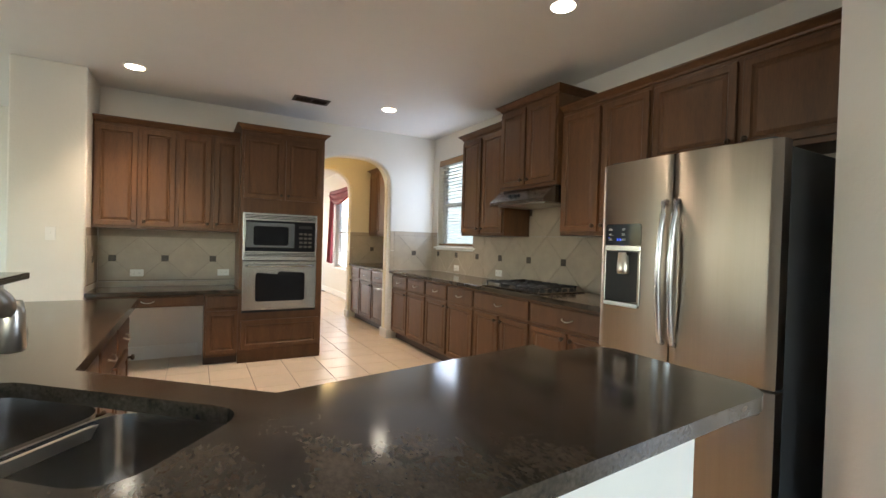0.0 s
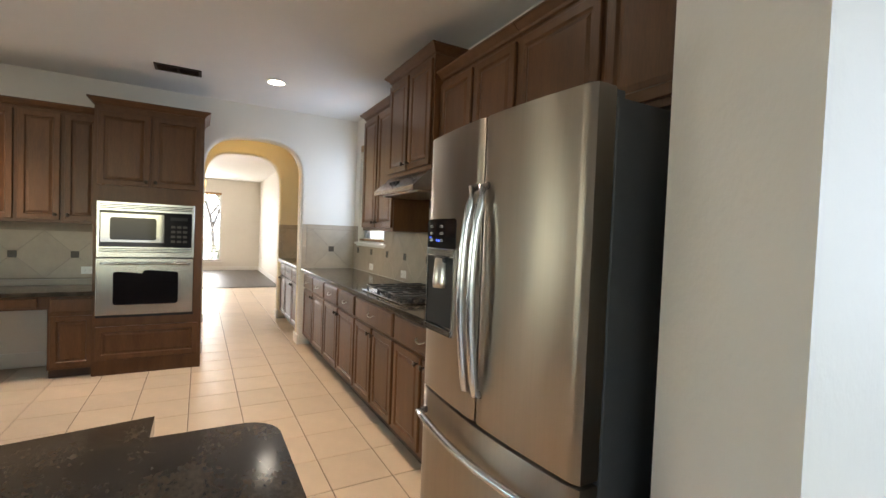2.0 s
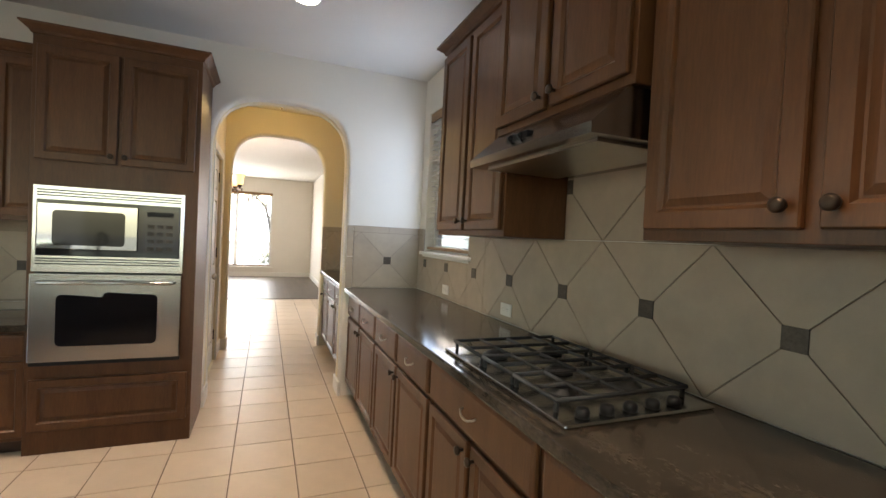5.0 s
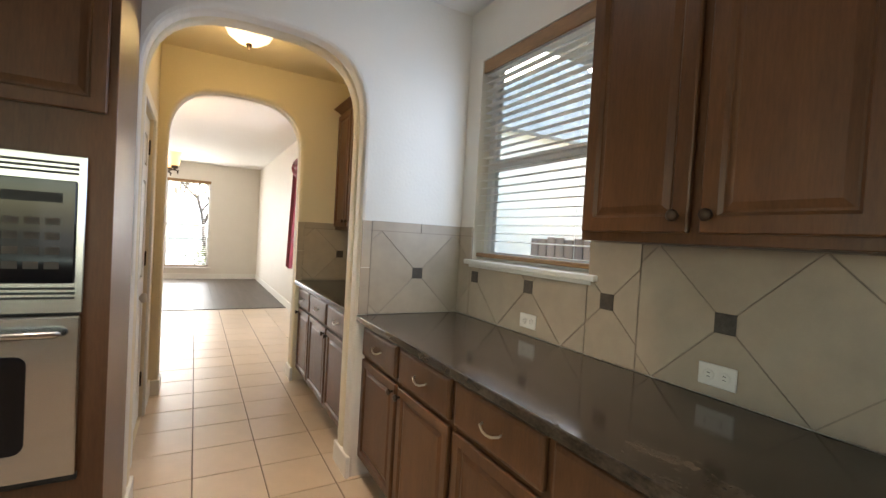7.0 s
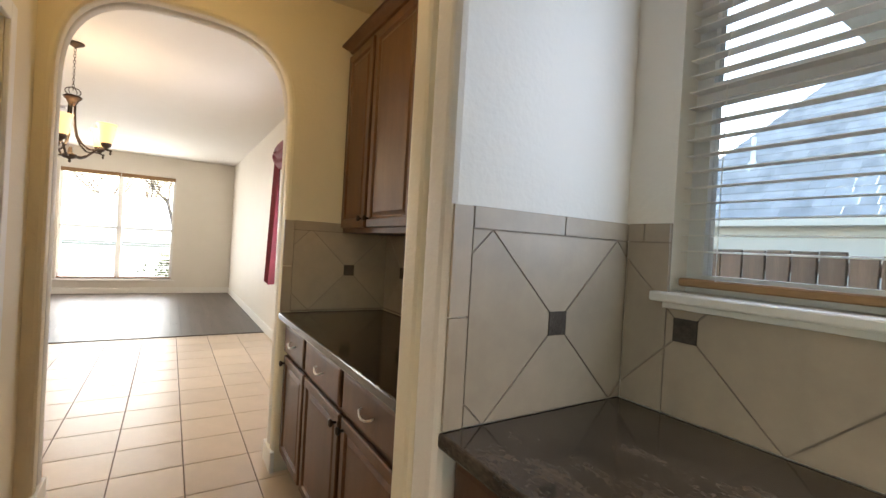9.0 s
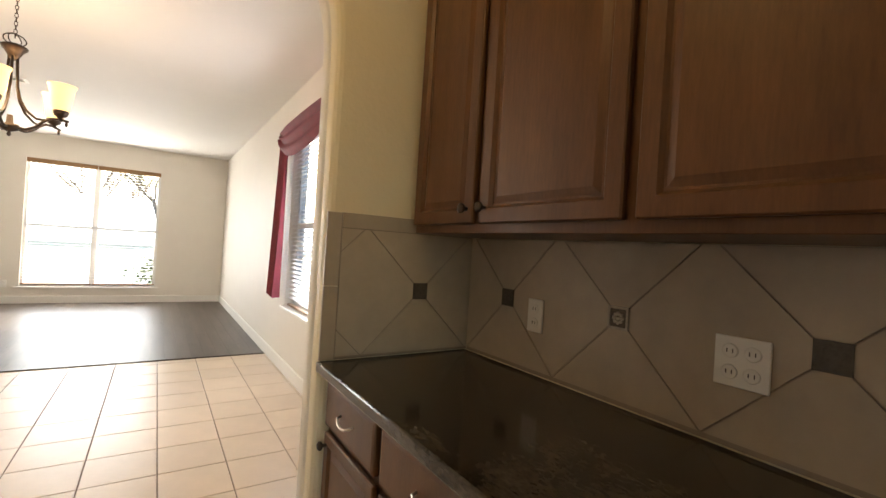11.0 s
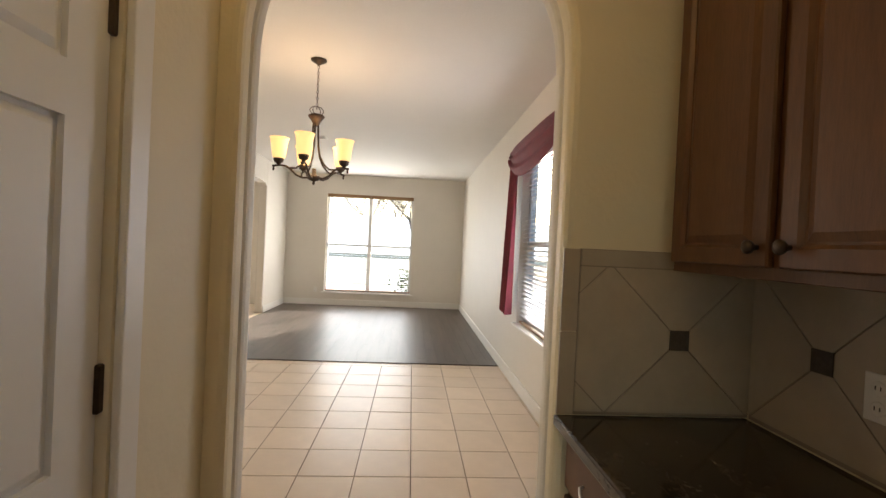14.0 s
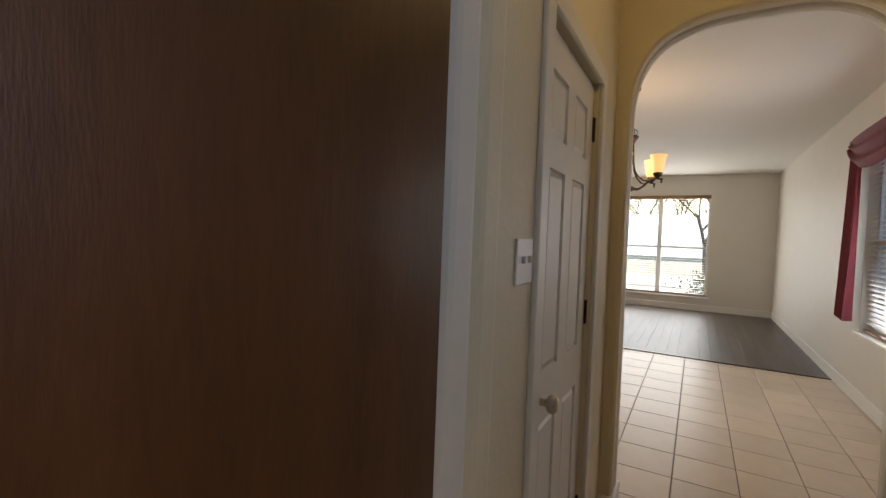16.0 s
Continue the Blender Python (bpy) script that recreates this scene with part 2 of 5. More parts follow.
def lathe(profile, steps=20, m=None):
    bm = bmesh.new()
    add_lathe(bm, profile, steps, m)
    return bm


def add_tube(bm, pts, r, steps=10, taper=None, flat=1.0):
    """A round bar through points; taper: radius factor at each end."""
    pts = [Vector(p) for p in pts]
    rings = []
    up = Vector((0.13, 0.31, 0.94)).normalized()
    for i, p in enumerate(pts):
        t = (pts[min(i + 1, len(pts) - 1)] - pts[max(i - 1, 0)]).normalized()
        a = t.cross(up)
        if a.length < 1e-3:
            a = t.cross(Vector((1, 0, 0)))
        a.normalize()
        b = t.cross(a)
        k = 1.0 if taper is None else taper[0] + (taper[1] - taper[0]) * i / (len(pts) - 1)
        rings.append([bm.verts.new(p + a * (r * k * math.cos(2 * math.pi * j / steps)) + b * (r * k * flat * math.sin(2 * math.pi * j / steps))) for j in range(steps)])
    for p, q in zip(rings, rings[1:]):
        for j in range(steps):
            bm.faces.new((p[j], p[(j + 1) % steps], q[(j + 1) % steps], q[j]))
    bm.faces.new(rings[0][::-1])
    bm.faces.new(rings[-1])


def tube(pts, r, steps=10, taper=None, flat=1.0):
    bm = bmesh.new()
    add_tube(bm, pts, r, steps, taper, flat)
    return bm


def prism(poly, z0, z1, holes=(), bevel=0.0):
    """A slab over a plan outline with holes in it."""
    bm = bmesh.new()
    edges = []
    for loop in (poly, *holes):
        vs = [bm.verts.new((x, y, z0)) for x, y in loop]
        edges += [bm.edges.new((vs[i], vs[(i + 1) % len(vs)])) for i in range(len(vs))]
    bmesh.ops.triangle_fill(bm, edges=edges, use_beauty=True, use_dissolve=False)
    ext = bmesh.ops.extrude_face_region(bm, geom=bm.faces[:])
    bmesh.ops.translate(bm, verts=[g for g in ext["geom"] if isinstance(g, bmesh.types.BMVert)], vec=(0, 0, z1 - z0))
    if bevel:
        bmesh.ops.recalc_face_normals(bm, faces=bm.faces)
        es = [e for e in bm.edges if len(e.link_faces) == 2 and abs(e.verts[0].co.z - e.verts[1].co.z) < 1e-6 and e.calc_face_angle(0) > 1.0]
        bmesh.ops.bevel(bm, geom=es, offset=bevel, segments=2, affect="EDGES", profile=0.5)
    return bm


def arc(cx, cy, r, a0, a1, n=8):
    return [(cx + r * math.cos(radians(a0 + (a1 - a0) * i / n)), cy + r * math.sin(radians(a0 + (a1 - a0) * i / n))) for i in range(n + 1)]


def upright(bm, axis, at0, at1):
    """Turns a prism drawn as (u, z) x thickness into a wall: axis 'y': u is x; axis 'x': u is y."""
    for v in bm.verts:
        u, w, t = v.co.x, v.co.y, v.co.z
        v.co = Vector((u, at0 + t * (at1 - at0), w)) if axis == "y" else Vector((at0 + t * (at1 - at0), u, w))
    return bm


def wall_with(axis, at0, at1, u0, u1, z0, z1, holes=()):
    rim = [(u0, z0), (u1, z0), (u1, z1), (u0, z1)]
    return upright(prism(rim, 0, 1, holes), axis, at0, at1)


def hole(u0, u1, z0, z1):
    return [(u0, z0), (u1, z0), (u1, z1), (u0, z1)]


def arched_wall(axis, at0, at1, u0, u1, z1, a0, a1, spring, apex, ru, bevel=0.028):
    """A wall with one arched opening from the floor: soft elliptical shoulders and a nearly flat crown."""
    pts = [(u0, 0), (a0, 0)]
    hw = (a1 - a0) / 2
    rz = apex - spring
    n = 12
    mid = (a0 + a1) / 2
    n = 28
    for i in range(n + 1):
        c, s = -math.cos(math.pi * i / n), math.sin(math.pi * i / n)
        pts.append((mid + hw * math.copysign(abs(c) ** 0.66, c), spring + rz * s ** 0.66))
    pts += [(a1, 0), (u1, 0), (u1, z1), (u0, z1)]
    bm = prism(pts, 0, 1)
    upright(bm, axis, at0, at1)
    bmesh.ops.recalc_face_normals(bm, faces=bm.faces)
    es = []
    for e in bm.edges:
        if len(e.link_faces) == 2 and e.calc_face_angle(0) > 0.9:
            c = [(v.co.x if axis == "y" else v.co.y) for v in e.verts]
            k = [(v.co.y if axis == "y" else v.co.x) for v in e.verts]
            if abs(k[0] - k[1]) < 1e-6 and all(a0 - 1e-4 <= q <= a1 + 1e-4 for q in c) and all(v.co.z < apex + 0.01 for v in e.verts):
                es.append(e)
    bmesh.ops.bevel(bm, geom=es, offset=bevel, segments=3, affect="EDGES", profile=0.5)
    return bm


def clip(poly, u0, u1, z0, z1):
    for ax, lim, sgn in ((0, u0, 1), (0, u1, -1), (1, z0, 1), (1, z1, -1)):
        out = []
        for i in range(len(poly)):
            p, q = poly[i], poly[(i + 1) % len(poly)]
            ip, iq = sgn * (p[ax] - lim) >= 0, sgn * (q[ax] - lim) >= 0
            if ip:
                out.append(p)
            if ip != iq:
                t = (lim - p[ax]) / (q[ax] - p[ax])
                out.append((p[0] + t * (q[0] - p[0]), p[1] + t * (q[1] - p[1])))
        poly = out
        if len(poly) < 3:
            return []
    return poly


def inset_poly(poly, d):
    """Draws each side of a convex outline inwards by d."""
    area = sum(poly[i][0] * poly[(i + 1) % len(poly)][1] - poly[(i + 1) % len(poly)][0] * poly[i][1] for i in range(len(poly)))
    if area < 0:
        poly = poly[::-1]
    lines = []
    for i in range(len(poly)):
        p, q = Vector(poly[i]), Vector(poly[(i + 1) % len(poly)])
        if (q - p).length < 1e-4:
            continue
        t = (q - p).normalized()
        nrm = Vector((-t.y, t.x))
        lines.append((p + nrm * d, t))
    out = []
    for i in range(len(lines)):
        (p, t), (q, s) = lines[i - 1], lines[i]
        det = t.x * s.y - t.y * s.x
        if abs(det) < 1e-6:
            continue
        k = ((q.x - p.x) * s.y - (q.y - p.y) * s.x) / det
        out.append((p.x + k * t.x, p.y + k * t.y))
    return out


# ---------- large structure ----------
CEIL, DCEIL = 2.74, 2.87
A1 = (-1.668, -0.655)          # first arch
A2 = (-1.65, -0.640)          # second arch
Y1, Y2 = 0.22, 1.735           # pantry between these faces
FARY = 10.147

solid("floor", box(-8, 2.6, -9.6, FARY, -0.12, -0.006), "grout", "brown grout bed under the floor tiles", "floor", "structure")
solid("ceiling", box(-8, 2.6, -9.6, 0.11, CEIL, CEIL + 0.1), "ceiling", "off-white textured kitchen ceiling", "ceiling", "structure")
solid("ceiling_pantry", box(-1.9, 0.0, 0.11, 1.82, CEIL, CEIL + 0.1), "wall_yellow", "cream textured pantry ceiling", "ceiling", "structure")
solid("ceiling_dining", box(-8, 0.0, 1.82, FARY + 1, DCEIL, DCEIL + 0.1), "ceiling", "off-white textured dining room ceiling", "ceiling", "structure")
solid("wall_east_kitchen", wall_with("x", 0.0, 0.16, -4.68, 0.11, 0, CEIL, [hole(-1.04, -0.145, 1.25, 2.42)]), "wall", "cream painted wall with a window opening", "wall", "structure")
solid("wall_east_pantry", wall_with("x", 0.0, 0.16, 0.11, 1.82, 0, CEIL), "wall_yellow", "cream yellow painted pantry wall", "wall", "structure")
SW = (3.40, 4.86, 0.655, 2.38)
solid("wall_east_dining", wall_with("x", 0.0, 0.16, 1.82, FARY + 0.16, 0, DCEIL, [hole(*SW)]), "wall", "cream painted wall with a tall window opening", "wall", "structure")
FW = (-3.01, -1.12, 0.29, 2.45)
solid("wall_north_dining", wall_with("y", FARY, FARY + 0.16, -3.87, 0.0, 0, DCEIL, [hole(*FW)]), "wall", "cream painted wall with a wide double window opening", "wall", "structure")
solid("wall_arch_kitchen", arched_wall("y", 0.0, Y1 / 2, -3.75, 0.0, CEIL, *A1, 1.90, 2.375, 0.34), "wall", "cream wall with a soft rounded arch", "wall", "structure")
solid("wall_arch_kitchen_back", arched_wall("y", Y1 / 2, Y1, -1.90, 0.0, CEIL, *A1, 1.90, 2.375, 0.34), "wall_yellow", "pantry face of the arched wall", "wall", "structure")
solid("wall_arch_dining", arched_wall("y", Y2, Y2 + 0.09, -1.90, 0.0, CEIL, *A2, 1.94, 2.455, 0.34), "wall_yellow", "cream yellow wall with a soft rounded arch", "wall", "structure")
solid("wall_arch_dining_back", arched_wall("y", Y2 + 0.09, Y2 + 0.18, -3.87, 0.0, DCEIL, *A2, 1.94, 2.455, 0.34), "wall", "dining room face of the arched wall", "wall", "structure")
solid("wall_west_pantry", wall_with("x", -1.86, -1.715, Y1, Y2, 0, CEIL, [hole(0.615, 1.315, 0.0015, 2.06)]), "wall_yellow", "cream yellow pantry wall with a doorway", "wall", "structure")
solid("wall_behind_pantry_door", box(-2.6, -2.5, 0.2, 1.8, 0, CEIL), "wall", "plain wall behind the closed door", "wall", "structure")
# the stub wall beside the fridge with its slanted end
solid("wall_fridge_stub", prism([(0.16, -4.68), (-0.715, -4.69), (-1.01, -5.10), (2.6, -5.10), (2.6, -4.9), (0.16, -4.9)], 0, CEIL, bevel=0), "wall_grey", "greige wall with a slanted end beside the fridge", "wall", "structure")
solid("wall_desk_stub", box(-4.26, -3.75, -0.55, 0.11, 0, CEIL, 0.012, 2), "wall", "cream wall end beside the desk", "wall", "structure")
solid("wall_nook_north", wall_with("y", 1.55, 1.66, -8, -4.15, 0, CEIL, [hole(-7.2, -4.9, 0.5, 2.3)]), "wall", "cream painted breakfast nook wall with a window", "wall", "structure")
solid("wall_nook_east", box(-4.26, -4.15, 0.11, 1.55, 0, CEIL), "wall", "cream painted breakfast nook side wall", "wall", "structure")
solid("ceiling_nook", box(-8, -4.15, 0.11, 1.66, CEIL, CEIL + 0.1), "ceiling", "off-white textured nook ceiling", "ceiling", "structure")
solid("wall_nook_west", wall_with("x", -8.1, -8.0, -9.6, 0.11, 0, CEIL, [hole(-3.6, -0.9, 0.6, 2.3)]), "wall", "cream wall with a wide bright window", "wall", "structure")
solid("wall_family_south", wall_with("y", -9.7, -9.6, -8.0, 2.6, 0, CEIL, [hole(-6.4, -2.6, 0.6, 2.4)]), "wall", "cream wall with wide windows", "wall", "structure")
solid("wall_family_east", box(2.6, 2.7, -9.6, -4.9, 0, CEIL), "wall", "plain cream hall wall", "wall", "structure")
# dining room and foyer, west side: header and pier with a soft corner
solid("wall_foyer_pier", box(-4.02, -3.87, 8.80, FARY + 0.16, 0, DCEIL, 0.02, 2), "wall", "cream painted pier with a soft corner", "wall", "structure")
hd = upright(prism([(1.9, 2.2), (2.4, 2.44), (8.4, 2.46), (8.70, 2.43), (8.80, 2.36), (8.80, DCEIL), (1.9, DCEIL)], 0, 1), "x", -4.02, -3.87)
solid("wall_foyer_header", hd, "wall", "cream wall above the wide opening to the foyer", "wall", "structure")
DX, DY = -5.03, 9.95
solid("wall_foyer_north", wall_with("y", DY, DY + 0.16, -8, -4.02, 0, DCEIL, [hole(-5.96, DX, 0.001, 2.10), hole(-4.86, -4.66, 0.22, 2.10)]), "wall", "cream foyer wall with door and sidelight openings", "wall", "structure")
solid("wall_foyer_west", box(-8.1, -8, 1.8, DY + 0.2, 0, DCEIL), "wall", "plain cream foyer wall", "wall", "structure")
solid("wall_foyer_south", box(-8, -3.87, 1.75, 1.9, 0, DCEIL), "wall", "plain cream foyer wall", "wall", "structure")

# baseboards
def baseboard(x0, x1, y0, y1, h=0.13, name="baseboard"):
    bm = box(x0, x1, y0, y1, 0.0, h, 0.006, 2)
    return solid(name, bm, "trim", "white painted baseboard", "baseboard", "structure")


baseboard(-0.016, 0.0, 1.93, FARY - 0.02)
baseboard(-3.85, -0.016, FARY - 0.016, FARY)
baseboard(-3.87, -3.854, 8.81, FARY - 0.016)
baseboard(-1.715, -1.70, 0.24, 0.545)
baseboard(-1.715, -1.70, 1.385, Y2 - 0.002)
baseboard(-3.73, -2.86, -0.016, -0.001, 0.14)
for a, y0, y1 in ((A1, -0.014, Y1 + 0.014), (A2, Y2 - 0.014, Y2 + 0.194)):
    baseboard(a[1] - 0.013, a[1] + 0.012, y0, y1, 0.12)
    baseboard(a[0] - 0.05, a[0] + 0.013, y0, y1, 0.12)


# ---------- cabinets ----------
def panel_front(w, h, t=0.020, rail=0.055, raised=True):
    """A cabinet door or drawer face: local x width, front at y=-t, z up from 0."""
    bm = box(0, w, -t, 0, 0, h, 0.004, 1)
    fr = min(bm.faces, key=lambda f: f.calc_center_median().y - f.calc_area())
    if rail:
        bmesh.ops.inset_region(bm, faces=[fr], thickness=rail)
        bmesh.ops.inset_region(bm, faces=[fr], thickness=0.012)
        for v in fr.verts:
            v.co.y += 0.010
        if raised:
            bmesh.ops.inset_region(bm, faces=[fr], thickness=0.008)
            bmesh.ops.inset_region(bm, faces=[fr], thickness=0.026)
            for v in fr.verts:
                v.co.y -= 0.007
    else:
        bmesh.ops.inset_region(bm, faces=[fr], thickness=0.014)
        for v in fr.verts:
            v.co.y -= 0.003
    return bm


def knob(parent, x, z, y=-0.020):
    bm = lathe([(0.006, 0), (0.006, 0.012), (0.015, 0.018), (0.016, 0.026), (0.009, 0.031)], 14, pose(x, y, z, 90, 0, 0))
    return part("knob", bm, "bronze", parent, "dark bronze knob", True)


def bail(parent, x, z, y=-0.020, w=0.05):
    bm = tube([(x - w, y, z + 0.004), (x - w, y - 0.014, z), (x - w * 0.5, y - 0.022, z - 0.010), (x, y - 0.024, z - 0.013),
               (x + w * 0.5, y - 0.022, z - 0.010), (x + w, y - 0.014, z), (x + w, y, z + 0.004)], 0.0042, 8)
    return part("pull", bm, "nickel", parent, "dark nickel bail pull", True)


def crown(cab, x0, x1, depth, z, left=True, right=True, h=0.055, out=0.05):
    prof = [(0, 0), (0.010, 0.006), (0.014, 0.018), (0.030, 0.030), (out - 0.006, h - 0.012), (out, h - 0.010), (out, h)]
    bm = bmesh.new()
    rows = []
    for o, dz in prof:
        l, r = (x0 - o if left else x0), (x1 + o if right else x1)
        rows.append([bm.verts.new(c) for c in ((l, depth, z + dz), (l, -o, z + dz), (r, -o, z + dz), (r, depth, z + dz))])
    for a, b in zip(rows, rows[1:]):
        for i in range(3):
            bm.faces.new((a[i], a[i + 1], b[i + 1], b[i]))
    bm.faces.new(rows[-1])
    bm.faces.new(rows[0][::-1])
    return part("crown_moulding", bm, "wood", cab, "stained crown moulding")


def upper_cabinet(m, w, h, depth, doors, label, crown_ends=(False, False), knob_in=True, crowned=True, group="wall cabinets", widths=None):
    cab = thing("wall_cabinet", m, label, "cabinet", group)
    part("body", box(0, w, 0.0, depth, 0, h, 0.002), "wood", cab)
    ws = widths or [w / doors] * doors
    x = 0
    for i, dw in enumerate(ws):
        d = part("door", panel_front(dw - 0.03, h - 0.055), "wood", cab)
        d.location = (x + 0.015, -0.001, 0.028)
        kx = dw - 0.03 - 0.028 if (i % 2 == 0) == knob_in else 0.028
        knob(d, kx, 0.045)
        x += dw
    if crowned:
        crown(cab, 0, w, depth, h, *crown_ends)
    return cab


def base_cabinet(m, w, doors, drawers, label, depth=0.575, top=0.876, group="base cabinets"):
    cab = thing("base_cabinet", m, label, "cabinet", group)
    part("body", box(0, w, 0.0, depth, 0.10, top, 0.002), "wood", cab)
    part("toe_kick", box(0, w, 0.065, depth - 0.01, 0.0, 0.10), "wood_shaded", cab)
    for n, z0, z1, kind in ((drawers, 0.695, 0.850, "drawer"), (doors, 0.125, 0.672, "door")):
        for i in range(n):
            fw = w / n
            f = part(kind, panel_front(fw - 0.034, z1 - z0, rail=0 if kind == "drawer" else 0.05), "wood", cab)
            f.location = (i * fw + 0.017, -0.001, z0)
            if kind == "drawer":
                bail(f, (fw - 0.034) / 2, (z1 - z0) / 2)
            else:
                knob(f, fw - 0.034 - 0.025 if (i % 2 == 0 and n > 1) else 0.025, z1 - z0 - 0.04)
    return cab


XB, XU = -0.585, -0.325
for y0, w, nd, nr, lb in ((0.0, 0.985, 2, 2, "stained wood base cabinet beside the arched wall"), (-0.985, 0.995, 2, 2, "stained wood base cabinet with two drawers"),
                          (-1.98, 0.80, 2, 1, "stained wood base cabinet under the gas cooktop"), (-2.78, 0.82, 2, 1, "stained wood base cabinet beside the fridge")):
    base_cabinet(pose(XB, y0 - 0.001, 0, 0, 0, -90), w - 0.002, nd, nr, lb)
solid("kitchen_countertop", prism([(-0.008, -0.002), (-0.645, -0.002), (-0.645, -3.615), (-0.008, -3.615)], 0.877, 0.914, bevel=0.006), "granite", "polished dark brown granite worktop along the wall", "countertop")

upper_cabinet(pose(XU, -1.285, 1.385, 0, 0, -90), 0.765, 1.045, 0.322, 2, "stained wood wall cabinet with two doors beside the window", (True, False))
upper_cabinet(pose(XU - 0.055, -2.052, 1.80, 0, 0, -90), 0.746, 0.745, 0.377, 2, "taller stained wood cabinet above the range hood", (True, True))
upper_cabinet(pose(XU, -2.80, 1.385, 0, 0, -90), 0.80, 0.985, 0.322, 2, "stained wood wall cabinet between hood and fridge", (False, False))
upper_cabinet(pose(XU, -3.602, 1.83, 0, 0, -90), 1.07, 0.54, 0.322, 2, "stained wood wall cabinet above the fridge", (False, False))

# pantry
for y0, w, nd, nr, lb in ((Y2 - 0.001, 0.44, 1, 1, "narrow stained wood base cabinet in the pantry"), (Y2 - 0.442, 1.07, 2, 2, "stained wood base cabinet in the pantry")):
    base_cabinet(pose(XB, y0, 0, 0, 0, -90), w, nd, nr, lb, group="pantry base cabinets")
solid("pantry_countertop", prism([(-0.008, Y2 - 0.002), (-0.645, Y2 - 0.002), (-0.645, Y1 + 0.002), (-0.008, Y1 + 0.002)], 0.877, 0.914, bevel=0.006), "granite", "polished dark brown granite pantry worktop", "countertop")
upper_cabinet(pose(XU, 1.655, 1.385, 0, 0, -90), 1.43, 1.045, 0.322, 3, "stained wood wall cabinet with three doors in the pantry", (True, True), widths=[0.385, 0.505, 0.54])

# desk corner
upper_cabinet(pose(-3.745, -0.325, 1.345, 0, 0, 0), 1.25, 0.985, 0.322, 4, "stained wood wall cabinet with four doors above the desk", (False, False), widths=[0.36, 0.31, 0.31, 0.27])
tw = thing("oven_tower", pose(-2.515, -0.53, 0), "tall stained wood cabinet with built-in ovens", "cabinet")
part("body", box(0, 0.84, 0.0, 0.53, 0, 2.395, 0.002), "wood", tw)
for i in range(2):
    d = part("door", panel_front(0.385, 0.64), "wood", tw)
    d.location = (0.025 + i * 0.405, -0.001, 1.70)
    knob(d, 0.36 if i == 0 else 0.025, 0.045)
d = part("drawer", panel_front(0.79, 0.30, rail=0.06), "wood", tw)
d.location = (0.025, -0.001, 0.14)
crown(tw, 0, 0.84, 0.53, 2.395)

dk = thing("desk_cabinet", pose(-2.82, -0.50, 0), "low stained wood cabinet under the desk top", "cabinet")
part("body", box(0, 0.328, 0, 0.50, 0.08, 0.722, 0.002), "wood", dk)
part("toe_kick", box(0, 0.328, 0.05, 0.49, 0, 0.08), "wood_shaded", dk)
f = part("drawer", panel_front(0.29, 0.125, rail=0), "wood", dk)
f.location = (0.02, -0.001, 0.575)
f = part("door", panel_front(0.29, 0.44, rail=0.05), "wood", dk)
f.location = (0.02, -0.001, 0.105)
ap = thing("desk_apron", pose(-3.748, -0.47, 0), "shallow stained wood desk drawer over the knee space", "drawer")
part("rail", box(0, 0.926, 0, 0.45, 0.60, 0.722, 0.003), "wood", ap)
f = part("drawer", panel_front(0.80, 0.085, rail=0), "wood", ap)
f.location = (0.06, -0.001, 0.618)
bail(f, 0.40, 0.042)
solid("desk_countertop", prism([(-3.748, -0.004), (-3.748, -0.56), (-2.492, -0.56), (-2.492, -0.004)], 0.723, 0.76, bevel=0.006), "granite", "polished dark brown granite worktop over the desk", "countertop")
solid("desk_side_panel", box(-3.749, -3.725, -0.50, -0.02, 0.0, 0.599), "wood", "stained wood desk end panel", "panel")


